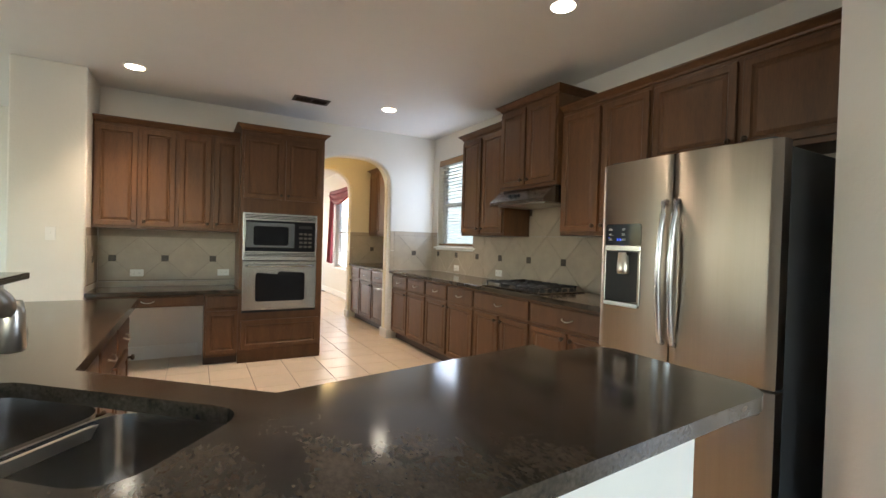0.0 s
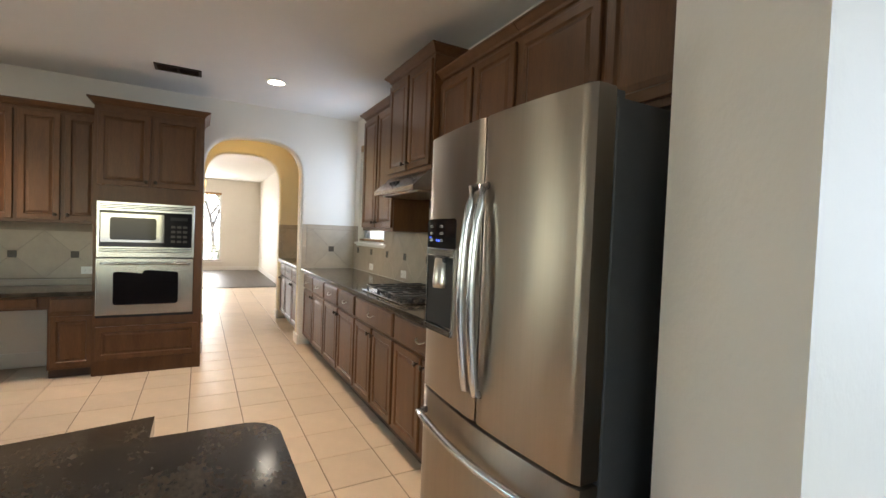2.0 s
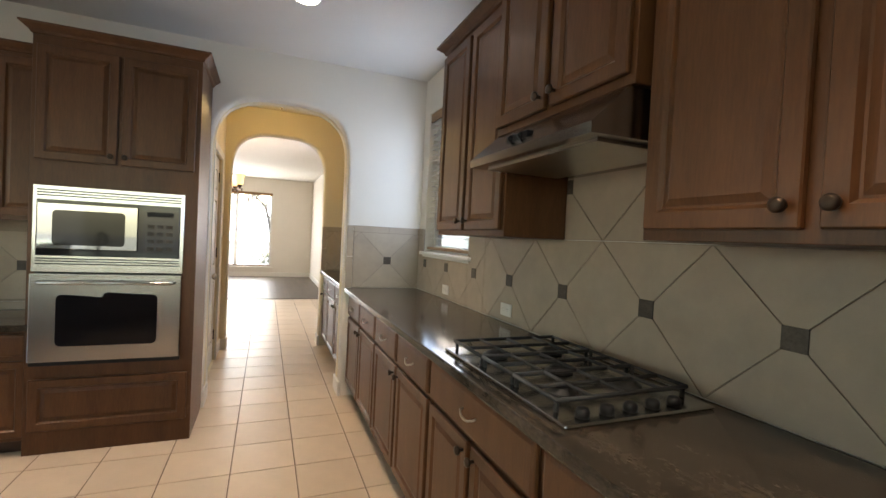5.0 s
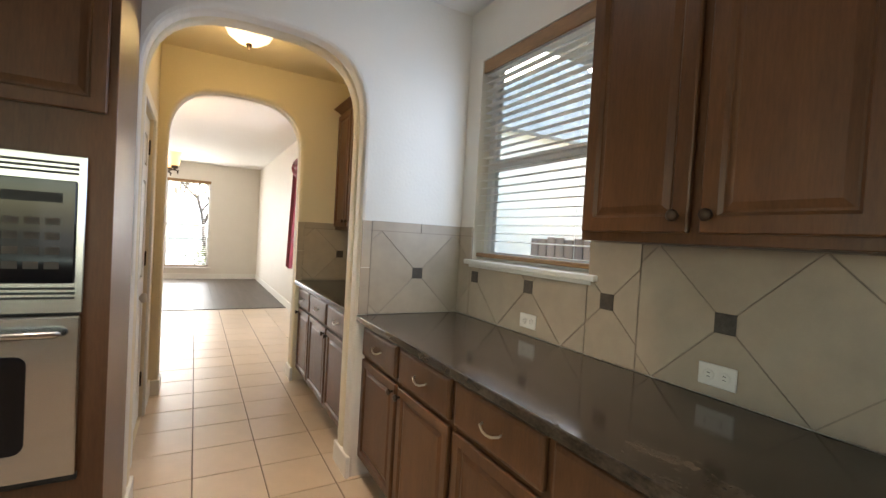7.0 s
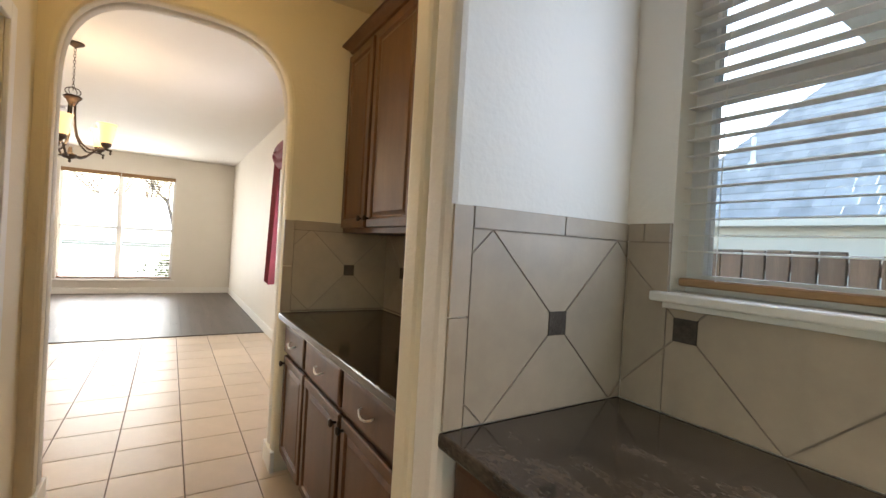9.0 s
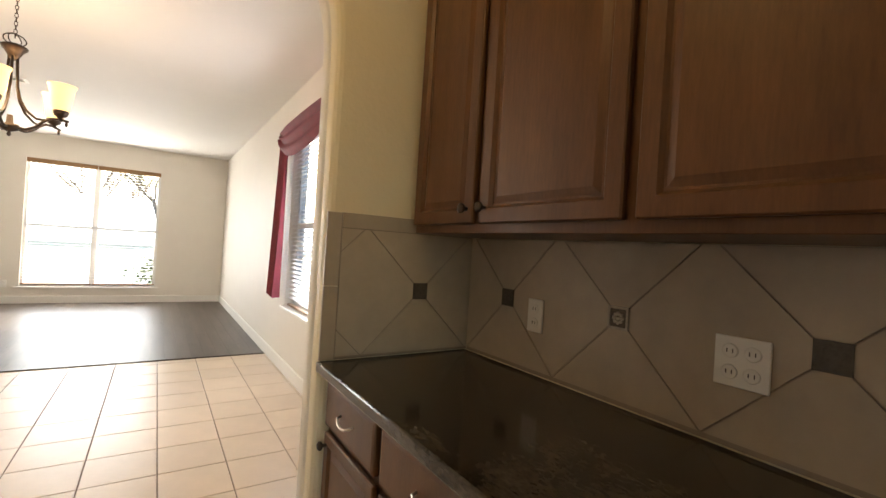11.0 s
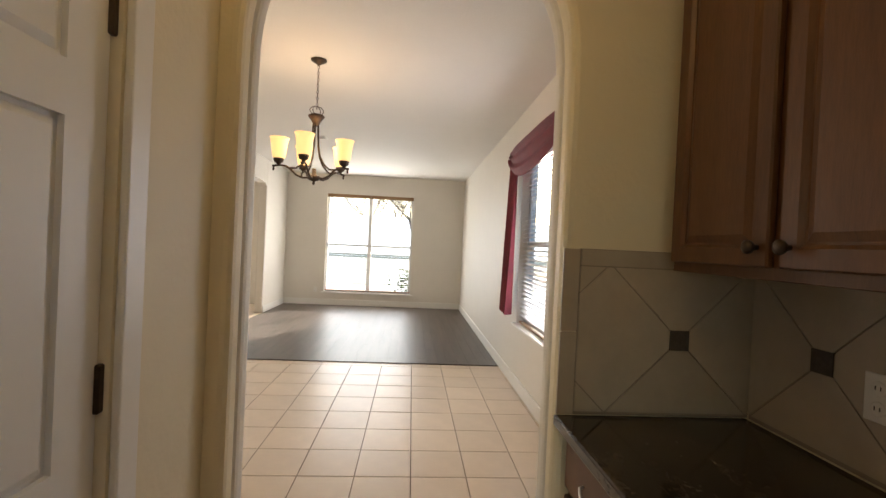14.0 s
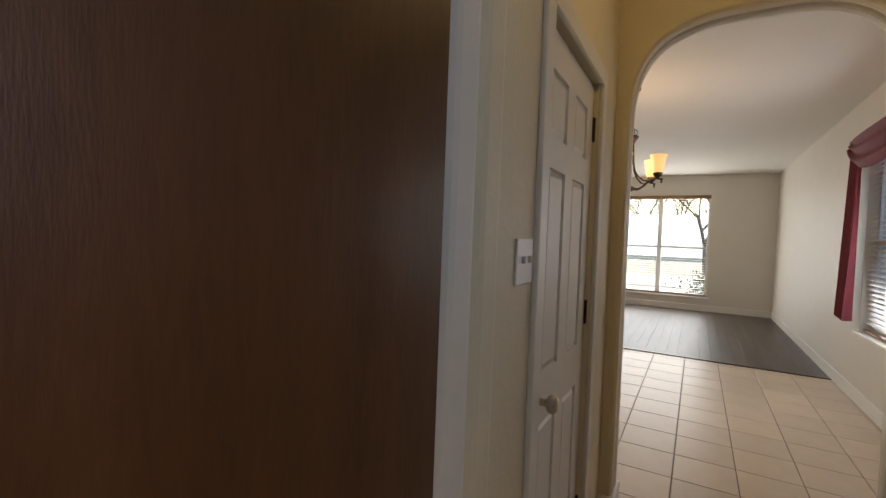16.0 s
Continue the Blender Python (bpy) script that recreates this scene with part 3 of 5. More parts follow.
# ---------- backsplash ----------
def backsplash(name, axis, at, sgn, u0, u1, z0, z1, first, period, zc, accent=0.034, border=None, cut=(), label=""):
    """Tiles set on point with small dark accents; sgn: way out of the wall; border: bands at the top or an end (u0, u1, z0, z1, length)."""
    top = z1 if border is None else border
    rim = [(u0, z0), (u1, z0), (u1, top)]
    for q in cut:
        rim += [(q[1][0], top), (q[1][0], q[0][1]), (q[0][0], q[0][1]), (q[0][0], top)]
    rim.append((u0, top))
    base = new(name, to_mesh(name, upright(prism(rim, 0, 1), axis, at, at + sgn * 0.004), "splash_grout"))
    tagged(base, label or "stone-look tiles set on point with dark accents", "backsplash", "", "structure")
    h = period / 2

    def lay(poly, nm, mat, thick):
        poly = inset_poly(poly, 0.0022)
        if len(poly) < 3:
            return
        bm = prism(poly, 0, 1)
        upright(bm, axis, at + sgn * 0.002, at + sgn * thick)
        part(nm, bm, mat, base)

    def blocked(poly):
        cu, cz = sum(p[0] for p in poly) / len(poly), sum(p[1] for p in poly) / len(poly)
        for c in cut:
            if c[0][0] < cu < c[1][0] and c[0][1] < cz < c[2][1]:
                return True
        return False

    def pieces(poly):
        out = [clip(poly, u0, u1, z0, z1)]
        for c in cut:
            a, b, cz, dz = c[0][0], c[1][0], c[0][1], c[2][1]
            nxt = []
            for p in out:
                if len(p) < 3:
                    continue
                nxt += [clip(p, -50, a, -5, 9), clip(p, b, 50, -5, 9), clip(p, a, b, -5, cz), clip(p, a, b, dz, 9)]
            out = nxt
        return [p for p in out if len(p) >= 3 and not blocked(p)]

    k0, k1 = math.floor((u0 - first) / period) - 1, math.ceil((u1 - first) / period) + 1
    a = accent
    for k in range(k0, k1 + 1):
        c = first + k * period
        for poly in ([(c, zc), (c + h, zc + h), (c + period, zc), (c + h, zc - h)], [(c, zc), (c + h, zc + h), (c - h, zc + h)],
                     [(c, zc), (c + h, zc - h), (c - h, zc - h)]):
            for p in pieces(poly):
                lay(p, "tile", "splash", 0.009)
        sq = [(c - a, zc - a), (c + a, zc - a), (c + a, zc + a), (c - a, zc + a)]
        for p in pieces(sq):
            lay(p, "accent_tile", "accent", 0.012)
    if border is not None:
        u = u0
        while u < u1 - 0.02:
            p = [(u, z1), (min(u + 0.305, u1), z1), (min(u + 0.305, u1), border), (u, border)]
            for q in ([p] if not cut else [clip(p, -50, cut[0][0][0], -5, 9), clip(p, cut[0][1][0], 50, -5, 9)]):
                if len(q) >= 3:
                    lay(q, "border_tile", "splash", 0.011)
            u += 0.305
    return base


def end_band(base, axis, at, sgn, u0, u1, z0, z1):
    for a, b in ((z0, (z0 + z1) / 2), ((z0 + z1) / 2, z1)):
        poly = inset_poly([(u0, a), (u1, a), (u1, b), (u0, b)], 0.002)
        part("border_tile", upright(prism(poly, 0, 1), axis, at + sgn * 0.002, at + sgn * 0.011), "splash", base)


WIN = hole(-1.04, -0.145, 1.235, 2.5)
backsplash("backsplash_kitchen", "x", 0.0, -1, -1.285, -0.012, 0.915, 1.386, -0.20, 0.472, 1.15, border=1.44, cut=(WIN,))
backsplash("backsplash_cooktop", "x", 0.0, -1, -3.60, -1.287, 0.915, 1.384, -0.175 - 0.472 * 7, 0.472, 1.15)
backsplash("backsplash_hood", "x", 0.0, -1, -2.795, -2.055, 1.387, 1.70, -0.175 - 0.472 * 7, 0.472, 1.15 + 0.472)
b = backsplash("backsplash_end", "y", 0.0, -1, -0.585, -0.002, 0.915, 1.386, -0.29, 0.472, 1.15, border=1.44)
end_band(b, "y", 0.0, -1, -0.642, -0.586, 0.915, 1.44)
backsplash("backsplash_pantry", "x", 0.0, -1, Y1 + 0.002, Y2 - 0.012, 0.915, 1.384, 1.00, 0.476, 1.165)
ft = thing("flower_accent_tile", pose(-0.0125, 1.00, 1.165, 0, 0, -90), "pewter relief tile with a flower in a square rim", "tile", "", "structure")
part("rim", upright(prism(hole(-0.033, 0.033, -0.033, 0.033), 0, 1, [hole(-0.026, 0.026, -0.026, 0.026)]), "y", -0.004, 0.002), "silver_relief", ft)
part("ground", box(-0.026, 0.026, -0.0005, 0.002, -0.026, 0.026), "accent", ft)
for k in range(8):
    a = math.pi * k / 4
    part("petal", lathe([(0.002, 0), (0.0065, 0.0015), (0.004, 0.0035)], 8, pose(0.013 * math.cos(a), -0.0006, 0.013 * math.sin(a), 90, 0, 0)), "silver_relief", ft)
part("heart", lathe([(0.006, 0), (0.007, 0.002), (0.003, 0.0045)], 10, pose(0, -0.0006, 0, 90, 0, 0)), "silver_relief", ft)
b = backsplash("backsplash_pantry_end", "y", Y2, -1, -0.585, -0.002, 0.915, 1.386, -0.25, 0.472, 1.16, border=1.44)
end_band(b, "y", Y2, -1, -0.642, -0.586, 0.915, 1.44)
backsplash("backsplash_desk", "y", 0.0, -1, -3.74, -2.492, 0.815, 1.344, -3.18, 0.445, 1.05)
bb = new("desk_ledge", to_mesh("desk_ledge", box(-3.74, -2.492, -0.014, 0, 0.761, 0.813, 0.002), "splash"))
tagged(bb, "pale stone border strip above the desk top", "trim", "", "structure")
backsplash("backsplash_desk_side", "x", -3.75, 1, -0.53, -0.015, 0.815, 1.344, -0.27, 0.445, 1.05)


# ---------- fridge ----------
fr = thing("refrigerator", pose(-0.82, -3.645, 0, 0, 0, -90), "stainless french-door refrigerator with a bottom freezer", "refrigerator")
FW_, FH = 0.91, 1.775
part("cabinet_body", box(0.004, FW_ - 0.004, 0.085, 0.79, 0.03, 1.75, 0.006, 2), "fridge_side", fr, "charcoal fridge sides")
part("base_grille", box(0.01, FW_ - 0.01, 0.06, 0.70, 0.0, 0.055), "black", fr)


def bowed(x0, x1, z0, z1, t=0.075, bow=0.032, n=22):
    """A door skin that bows outwards a little, with rounded side edges."""
    pts = []
    mid = FW_ / 2
    for i in range(n + 1):
        x = x0 + (x1 - x0) * i / n
        s = (x - mid) / mid
        y = -bow * (1 - s * s)
        e = min(x - x0, x1 - x)
        if e < 0.012:
            y += (0.012 - e) * 0.7
        pts.append((x, y))
    rim = pts + [(x1, t), (x0, t)]
    bm = prism(rim, z0, z1, bevel=0.0)
    bmesh.ops.recalc_face_normals(bm, faces=bm.faces)
    es = [e for e in bm.edges if len(e.link_faces) == 2 and e.calc_face_angle(0) > 1.0 and abs(e.verts[0].co.z - e.verts[1].co.z) < 1e-6]
    bmesh.ops.bevel(bm, geom=es, offset=0.006, segments=2, affect="EDGES", profile=0.5)
    return bm


def soft(ob):
    """Smooth over the shallow bends, crisp at the corners."""
    for p in ob.data.polygons:
        p.use_smooth = True
    ob.data.set_sharp_from_angle(angle=radians(28))
    return ob


split = FW_ / 2
for nm, x0, x1 in (("left_door", 0.0, split - 0.004), ("right_door", split + 0.004, FW_)):
    d = soft(part(nm, bowed(x0, x1, 0.715, FH), "steel", fr, "brushed steel door"))
    hx = split + (-0.032 if nm == "left_door" else 0.032)
    pts = [(hx, -0.018, 0.82)] + [(hx, -0.052 - 0.030 * math.sin(math.pi * i / 12), 0.83 + 0.70 * i / 12) for i in range(13)] + [(hx, -0.018, 1.54)]
    part("handle", tube(pts, 0.0155, 12), "chrome", d, "curved steel bar handle", True)
dr = soft(part("freezer_drawer", bowed(0.0, FW_, 0.065, 0.705), "steel", fr, "brushed steel freezer drawer"))
pts = [(0.06, -0.008, 0.615)] + [(0.07 + 0.77 * i / 12, -0.050 - 0.026 * math.sin(math.pi * i / 12), 0.615 - 0.012 * math.sin(math.pi * i / 12)) for i in range(13)] + [(0.85, -0.008, 0.615)]
part("handle", tube(pts, 0.015, 12), "chrome", dr, "curved steel bar handle", True)
for hx in (0.04, FW_ - 0.12):
    part("hinge_cover", box(hx, hx + 0.08, 0.02, 0.16, 1.752, 1.788, 0.006, 2), "fridge_side", fr)
# water dispenser on the left door
def rounded_top(x0, x1, z0, z1, rad):
    return [(x0, z0), (x1, z0)] + arc(x1 - rad, z1 - rad, rad, 0, 90, 5) + arc(x0 + rad, z1 - rad, rad, 90, 180, 5)


dp = part("dispenser", upright(prism(rounded_top(0.055, 0.285, 1.312, 1.43, 0.016), 0, 1), "y", -0.030, 0.012), "black_glass", fr, "black glass dispenser control panel")
part("recess_frame", box(0.055, 0.285, -0.034, 0.012, 1.280, 1.311, 0.003), "steel_h", dp, "steel strip with printed marks")
part("recess", box(0.060, 0.280, -0.0265, 0.010, 1.00, 1.279, 0.004), "black", dp, "dark dispenser recess")
part("side_rim", box(0.053, 0.060, -0.031, 0.012, 0.985, 1.279, 0.002), "steel_h", dp)
part("side_rim", box(0.280, 0.287, -0.035, 0.012, 0.985, 1.279, 0.002), "steel_h", dp)
part("drip_tray", box(0.058, 0.282, -0.040, 0.012, 0.972, 0.999, 0.004, 2), "steel_h", dp)
part("paddle", lathe([(0.036, 0.0), (0.038, 0.02), (0.032, 0.115), (0.028, 0.118)], 18, pose(0.178, -0.022, 1.155)), "nickel", dp, "tapered steel cup paddle", True)
part("spout", box(0.132, 0.222, -0.040, 0.0, 1.255, 1.279, 0.008, 2), "black", dp)
for sx in (0.118, 0.205):
    for i in range(3):
        z = 1.340 + i * 0.028
        part("printed_bar", box(sx - 0.042, sx - 0.018, -0.0315, -0.029, z, z + 0.0016), "white_plastic", dp)
        part("printed_bar", box(sx - 0.040, sx - 0.022, -0.0315, -0.029, z + 0.006, z + 0.0075), "white_plastic", dp)
for sx in (0.100, 0.150):
    part("strip_mark", box(sx, sx + 0.022, -0.0352, -0.033, 1.300, 1.3015), "slot", dp)
    part("strip_mark", box(sx, sx + 0.022, -0.0352, -0.033, 1.290, 1.2915), "slot", dp)
part("display", box(0.076, 0.084, -0.0315, -0.029, 1.352, 1.357), "led", dp, "lit blue indicator")
for sx in (0.134, 0.152):
    part("display", box(sx, sx + 0.006, -0.0315, -0.029, 1.338, 1.347), "led", dp, "lit blue icon")
part("badge", box(0.56, 0.66, -0.0235, -0.017, 1.725, 1.737, 0.001), "nickel", fr, "small embossed badge")

# ---------- wall ovens ----------
ov = thing("wall_oven", pose(-2.488, -0.532, 0), "stainless built-in wall oven with a dark window", "oven")
W = 0.745
part("body", box(0.01, W - 0.01, -0.002, 0.010, 0.53, 1.12, 0.002), "black", ov)
dd = part("oven_door", box(0, W, -0.040, -0.004, 0.545, 1.055, 0.006, 2), "steel_h", ov, "brushed steel oven door")
rr = []
for cx, cy, a in ((0.155, 0.665, 180), (W - 0.155, 0.665, 270), (W - 0.155, 0.905, 0), (W / 2, 0.918, 90), (0.155, 0.905, 90)):
    rr += arc(cx, cy, 0.03, a, a + 90, 5)
part("window", upright(prism(rr, 0, 1), "y", -0.0425, -0.036), "black_glass", dd, "black oven window")
part("handle", tube([(0.04, -0.042, 1.005), (0.055, -0.078, 1.005), (W / 2, -0.086, 1.008), (W - 0.055, -0.078, 1.005), (W - 0.04, -0.042, 1.005)], 0.012, 12), "steel_h", dd, "steel bar handle", True)
part("bottom_trim", box(0, W, -0.020, -0.002, 0.520, 0.543, 0.002), "black", ov)
mw = thing("built_in_microwave", pose(-2.488, -0.532, 0), "stainless built-in microwave with a black control panel", "microwave")
part("body", box(0.0, W, -0.020, -0.003, 1.060, 1.555, 0.003), "steel_h", mw)
for z in (1.495, 1.510, 1.525, 1.105, 1.120, 1.135):
    part("vent_slot", box(0.02, W - 0.02, -0.022, -0.018, z, z + 0.007), "black", mw)
part("face", box(0.022, W - 0.022, -0.032, -0.0205, 1.155, 1.475, 0.003), "black_glass", mw, "black glass face")
md = part("microwave_door", box(0.030, 0.505, -0.040, -0.0325, 1.195, 1.455, 0.003, 2), "mirror_glass", mw, "mirrored grey microwave door")
ww = []
for cx, cy, a in ((0.12, 1.24, 180), (0.42, 1.24, 270), (0.42, 1.395, 0), (0.12, 1.395, 90)):
    ww += arc(cx, cy, 0.022, a, a + 90, 4)
part("window", upright(prism(ww, 0, 1), "y", -0.0415, -0.0385), "black_glass", md, "dark microwave window")
part("display", box(0.55, 0.69, -0.0335, -0.0315, 1.405, 1.435), "black", mw)
for i in range(4):
    for j in range(3):
        part("button", box(0.555 + j * 0.048, 0.590 + j * 0.048, -0.0335, -0.0318, 1.20 + i * 0.045, 1.222 + i * 0.045), "slot", mw)

# ---------- hood and cooktop ----------
hd_ = thing("range_hood", pose(-0.005, -2.06, 0, 0, 0, -90), "low stainless under-cabinet range hood", "range hood")
bm = prism([(0.0, 1.66), (-0.50, 1.655), (-0.50, 1.685), (-0.38, 1.795), (0.0, 1.798)], 0, 1)
for v in bm.verts:
    v.co = Vector((0.005 + v.co.z * 0.72, v.co.x, v.co.y))
part("canopy", bm, "steel_h", hd_, "brushed steel canopy")
part("filter", box(0.05, 0.68, -0.44, -0.10, 1.648, 1.656), "nickel", hd_)
part("control_panel", box(0.22, 0.36, -0.462, -0.43, 1.715, 1.745, 0.002), "black", hd_)
for kx in (0.255, 0.32):
    part("knob", lathe([(0.010, 0), (0.010, 0.02), (0.004, 0.022)], 12, pose(kx, -0.455, 1.725, 50, 0, 0)), "black", hd_, "", True)

ck = thing("gas_cooktop", pose(-0.585, -2.085, 0.914, 0, 0, -90), "stainless five-burner gas cooktop with iron grates", "cooktop")
part("pan", box(0, 0.765, 0.0, 0.52, 0.001, 0.012, 0.005, 2), "steel_h", ck, "brushed steel cooktop pan")
BURN = ((0.16, 0.14), (0.16, 0.39), (0.38, 0.27), (0.56, 0.14), (0.56, 0.39))
for bx, by in BURN:
    part("burner", lathe([(0.048, 0.012), (0.048, 0.020), (0.034, 0.024), (0.034, 0.030), (0.020, 0.034)], 18, pose(bx, by, 0)), "iron", ck, "black burner cap", True)
for g, (x0, x1) in enumerate(((0.03, 0.265), (0.27, 0.47), (0.475, 0.69))):
    bm = bmesh.new()
    for y in (0.03, 0.265, 0.495):
        add_tube(bm, [(x0, y, 0.045), (x1, y, 0.045)], 0.0065, 6)
    for x in (x0, (x0 + x1) / 2, x1):
        add_tube(bm, [(x, 0.03, 0.045), (x, 0.495, 0.045)], 0.0065, 6)
    for y in (0.14, 0.39):
        add_tube(bm, [(x0, y, 0.047), (x1, y, 0.047)], 0.006, 6)
    for x in (x0 + 0.01, x1 - 0.01):
        for y in (0.035, 0.49):
            add_tube(bm, [(x, y, 0.012), (x, y, 0.047)], 0.007, 6)
    part("grate", bm, "iron", ck, "cast iron grate", True)
for i in range(5):
    part("knob", lathe([(0.019, 0.012), (0.019, 0.028), (0.014, 0.036), (0.010, 0.037)], 14, pose(0.728, 0.08 + i * 0.08, 0)), "black", ck, "black control knob", True)

# ---------- peninsula with the corner sink ----------
OUT = [(-1.78, -4.27), (-1.78, -4.15), (-2.74, -4.31), (-3.20, -3.90), (-3.20, -2.30), (-3.74, -2.30), (-3.74, -5.00), (-1.80, -4.87)] + \
      arc(-1.64, -4.755, 0.11, -80, 0, 6) + arc(-1.61, -4.35, 0.08, 0, 80, 5)
ang = math.atan2(0.41, -0.47)


def sink_loop(cx, cy, lx, ly, r):
    loop = []
    for sx, sy, a in ((1, 1, 0), (-1, 1, 90), (-1, -1, 180), (1, -1, 270)):
        loop += arc(sx * (lx / 2 - r), sy * (ly / 2 - r), r, a, a + 90, 5)
    c, s = math.cos(ang), math.sin(ang)
    return [(cx + x * c - y * s, cy + x * s + y * c) for x, y in loop]


SC = (-3.19, -4.29)
solid("peninsula_countertop", prism(OUT, 0.876, 0.914, [sink_loop(*SC, 0.72, 0.34, 0.08)], bevel=0.0), "granite", "polished dark granite peninsula worktop with a corner sink cutout", "countertop")
sk = thing("kitchen_sink", pose(*SC, 0, 0, 0, math.degrees(ang)), "stainless double-bowl undermount sink", "sink")
for nm, x0, x1 in (("bowl", -0.365, -0.012), ("bowl", 0.012, 0.365)):
    bm = bmesh.new()
    rings = []
    for ins, z in ((0.0, 0.875), (0.008, 0.80), (0.02, 0.71), (0.06, 0.692)):
        loop = []
        for sx, sy, a in ((1, 1, 0), (-1, 1, 90), (-1, -1, 180), (1, -1, 270)):
            cx = (x0 + x1) / 2 + sx * ((x1 - x0) / 2 - 0.075)
            loop += arc(cx, sy * (0.175 - 0.075), 0.075 - ins, a, a + 90, 5)
        rings.append([bm.verts.new((x, y, z)) for x, y in loop])
    for a, b in zip(rings, rings[1:]):
        for i in range(len(a)):
            bm.faces.new((a[i], a[(i + 1) % len(a)], b[(i + 1) % len(a)], b[i]))
    bm.faces.new(rings[-1])
    bw = part(nm, bm, "steel_h", sk, "deep steel bowl", True)
    part("drain", lathe([(0.045, 0.693), (0.045, 0.696), (0.02, 0.697)], 16, pose((x0 + x1) / 2, 0, 0)), "chrome", bw, "", True)
part("divider", box(-0.016, 0.016, -0.17, 0.17, 0.70, 0.868, 0.004), "nickel", sk)
fc = thing("faucet", pose(-3.33, -4.56, 0.914, 0, 0, 46), "brushed nickel pull-down kitchen faucet", "faucet")
part("base", lathe([(0.032, 0), (0.032, 0.012), (0.022, 0.02), (0.020, 0.17)], 16), "nickel", fc, "", True)
pts = [(0, 0, 0.16), (0, 0, 0.20)] + [(0.105 - 0.105 * math.cos(math.pi * i / 10), -0.0 + 0.02 * i / 10, 0.20 + 0.10 * math.sin(math.pi * i / 10)) for i in range(1, 10)]
part("spout", tube(pts, 0.017, 12), "nickel", fc, "arched nickel spout", True)
part("spray_head", lathe([(0.016, 0), (0.020, -0.02), (0.022, -0.085), (0.018, -0.09)], 14, pose(0.207, 0.02, 0.255)), "nickel", fc, "", True)
solid("raised_bar_ledge", prism([(-4.08, -4.9), (-3.80, -4.9), (-3.66, -4.5), (-3.66, -2.40), (-4.08, -2.40)], 1.045, 1.08, bevel=0.006), "granite", "dark granite ledge on a low wall", "ledge")
solid("wall_low_bar", box(-3.98, -3.744, -4.95, -2.45, 0, 1.045), "trim", "low painted wall beside the sink", "wall", "structure")
solid("peninsula_back_wall", prism([(-3.743, -4.89), (-1.74, -4.76), (-1.74, -4.33), (-1.94, -4.33), (-1.94, -4.56), (-3.743, -4.62)], 0, 0.876), "trim", "white painted half wall under the peninsula worktop", "half wall", "structure")
pc = thing("peninsula_cabinet", pose(-3.24, -3.85, 0, 0, 0, 90), "stained wood base cabinet and drawers under the peninsula", "cabinet")
part("body", box(0, 1.50, 0, 0.49, 0.10, 0.875, 0.002), "wood", pc)
part("toe_kick", box(0, 1.50, 0.06, 0.48, 0, 0.10), "wood_shaded", pc)
for i in range(3):
    f = part("drawer", panel_front(0.40, 0.15, rail=0), "wood", pc)
    f.location = (0.03 + i * 0.44, -0.001, 0.70)
    bail(f, 0.20, 0.075)
    f = part("door", panel_front(0.40, 0.54, rail=0.05), "wood", pc)
    f.location = (0.03 + i * 0.44, -0.001, 0.13)
    knob(f, 0.37, 0.50)
pd = thing("corner_sink_cabinet", pose(0, 0, 0), "stained wood cabinet under the corner sink", "cabinet")
part("body", prism([(-1.96, -4.28), (-2.76, -4.36), (-3.25, -3.92), (-3.25, -4.30), (-3.10, -4.55), (-1.96, -4.54)], 0.0, 0.68), "wood", pd)


# ---------- windows ----------
def window(name, axis, at, sgn, u0, u1, z0, z1, label, panes=1, deep=0.11):
    """Vinyl frame, glass panes and a middle rail, set deep in the wall; sgn: way into the wall."""
    p, q = at + sgn * (deep - 0.03), at + sgn * (deep + 0.02)
    w = thing(name, pose(0, 0, 0), label, "window", "", "structure")
    wd = (u1 - u0) / panes
    for i in range(panes):
        a, b = u0 + i * wd, u0 + (i + 1) * wd
        zm = z0 + (z1 - z0) * 0.48
        rim = prism(hole(a, b, z0, z1), 0, 1, [hole(a + 0.045, b - 0.045, z0 + 0.05, zm - 0.025), hole(a + 0.045, b - 0.045, zm + 0.025, z1 - 0.045)])
        fm = part("window_frame", upright(rim, axis, p, q), "vinyl", w)
        for za, zb in ((z0 + 0.05, zm - 0.025), (zm + 0.025, z1 - 0.045)):
            g = part("pane", upright(prism(hole(a + 0.045, b - 0.045, za, zb), 0, 1), axis, p + sgn * 0.02, p + sgn * 0.024), "glass", fm)
            g.visible_shadow = False
    return w


def blind(m, w, h, label, tilt=20, pitch=0.044, valance=True, raised=0.0):
    """A wood blind hanging inside an opening: local x width, z down from 0."""
    bl = thing("window_blind", m, label, "blind", "wood blinds")
    part("headrail", box(0.004, w - 0.004, -0.01, 0.03, -0.05, 0, 0.003), "slat", bl)
    if valance:
        part("valance", box(0, w, -0.026, -0.012, -0.075, 0.0, 0.005, 2), "valance", bl, "honey wood valance")
    n = int((h - 0.10) / pitch)
    bm = box(0.008, w - 0.008, -0.024, 0.024, -0.0014, 0.0014)
    me = to_mesh("slat", bm, "slat")
    for i in range(n):
        s = new("slat", me)
        s.parent = bl
        s.matrix_local = pose(0, 0.012, -0.085 - i * pitch, tilt, 0, 0)
    part("bottom_rail", box(0.006, w - 0.006, -0.012, 0.036, -h, -h + 0.022, 0.004), "valance", bl, "honey wood bottom rail")
    for x in (w * 0.12, w * 0.88):
        part("cord", tube([(x, -0.014, -0.05), (x, -0.014, -h + 0.02)], 0.0012, 5), "slat", bl)
    return bl


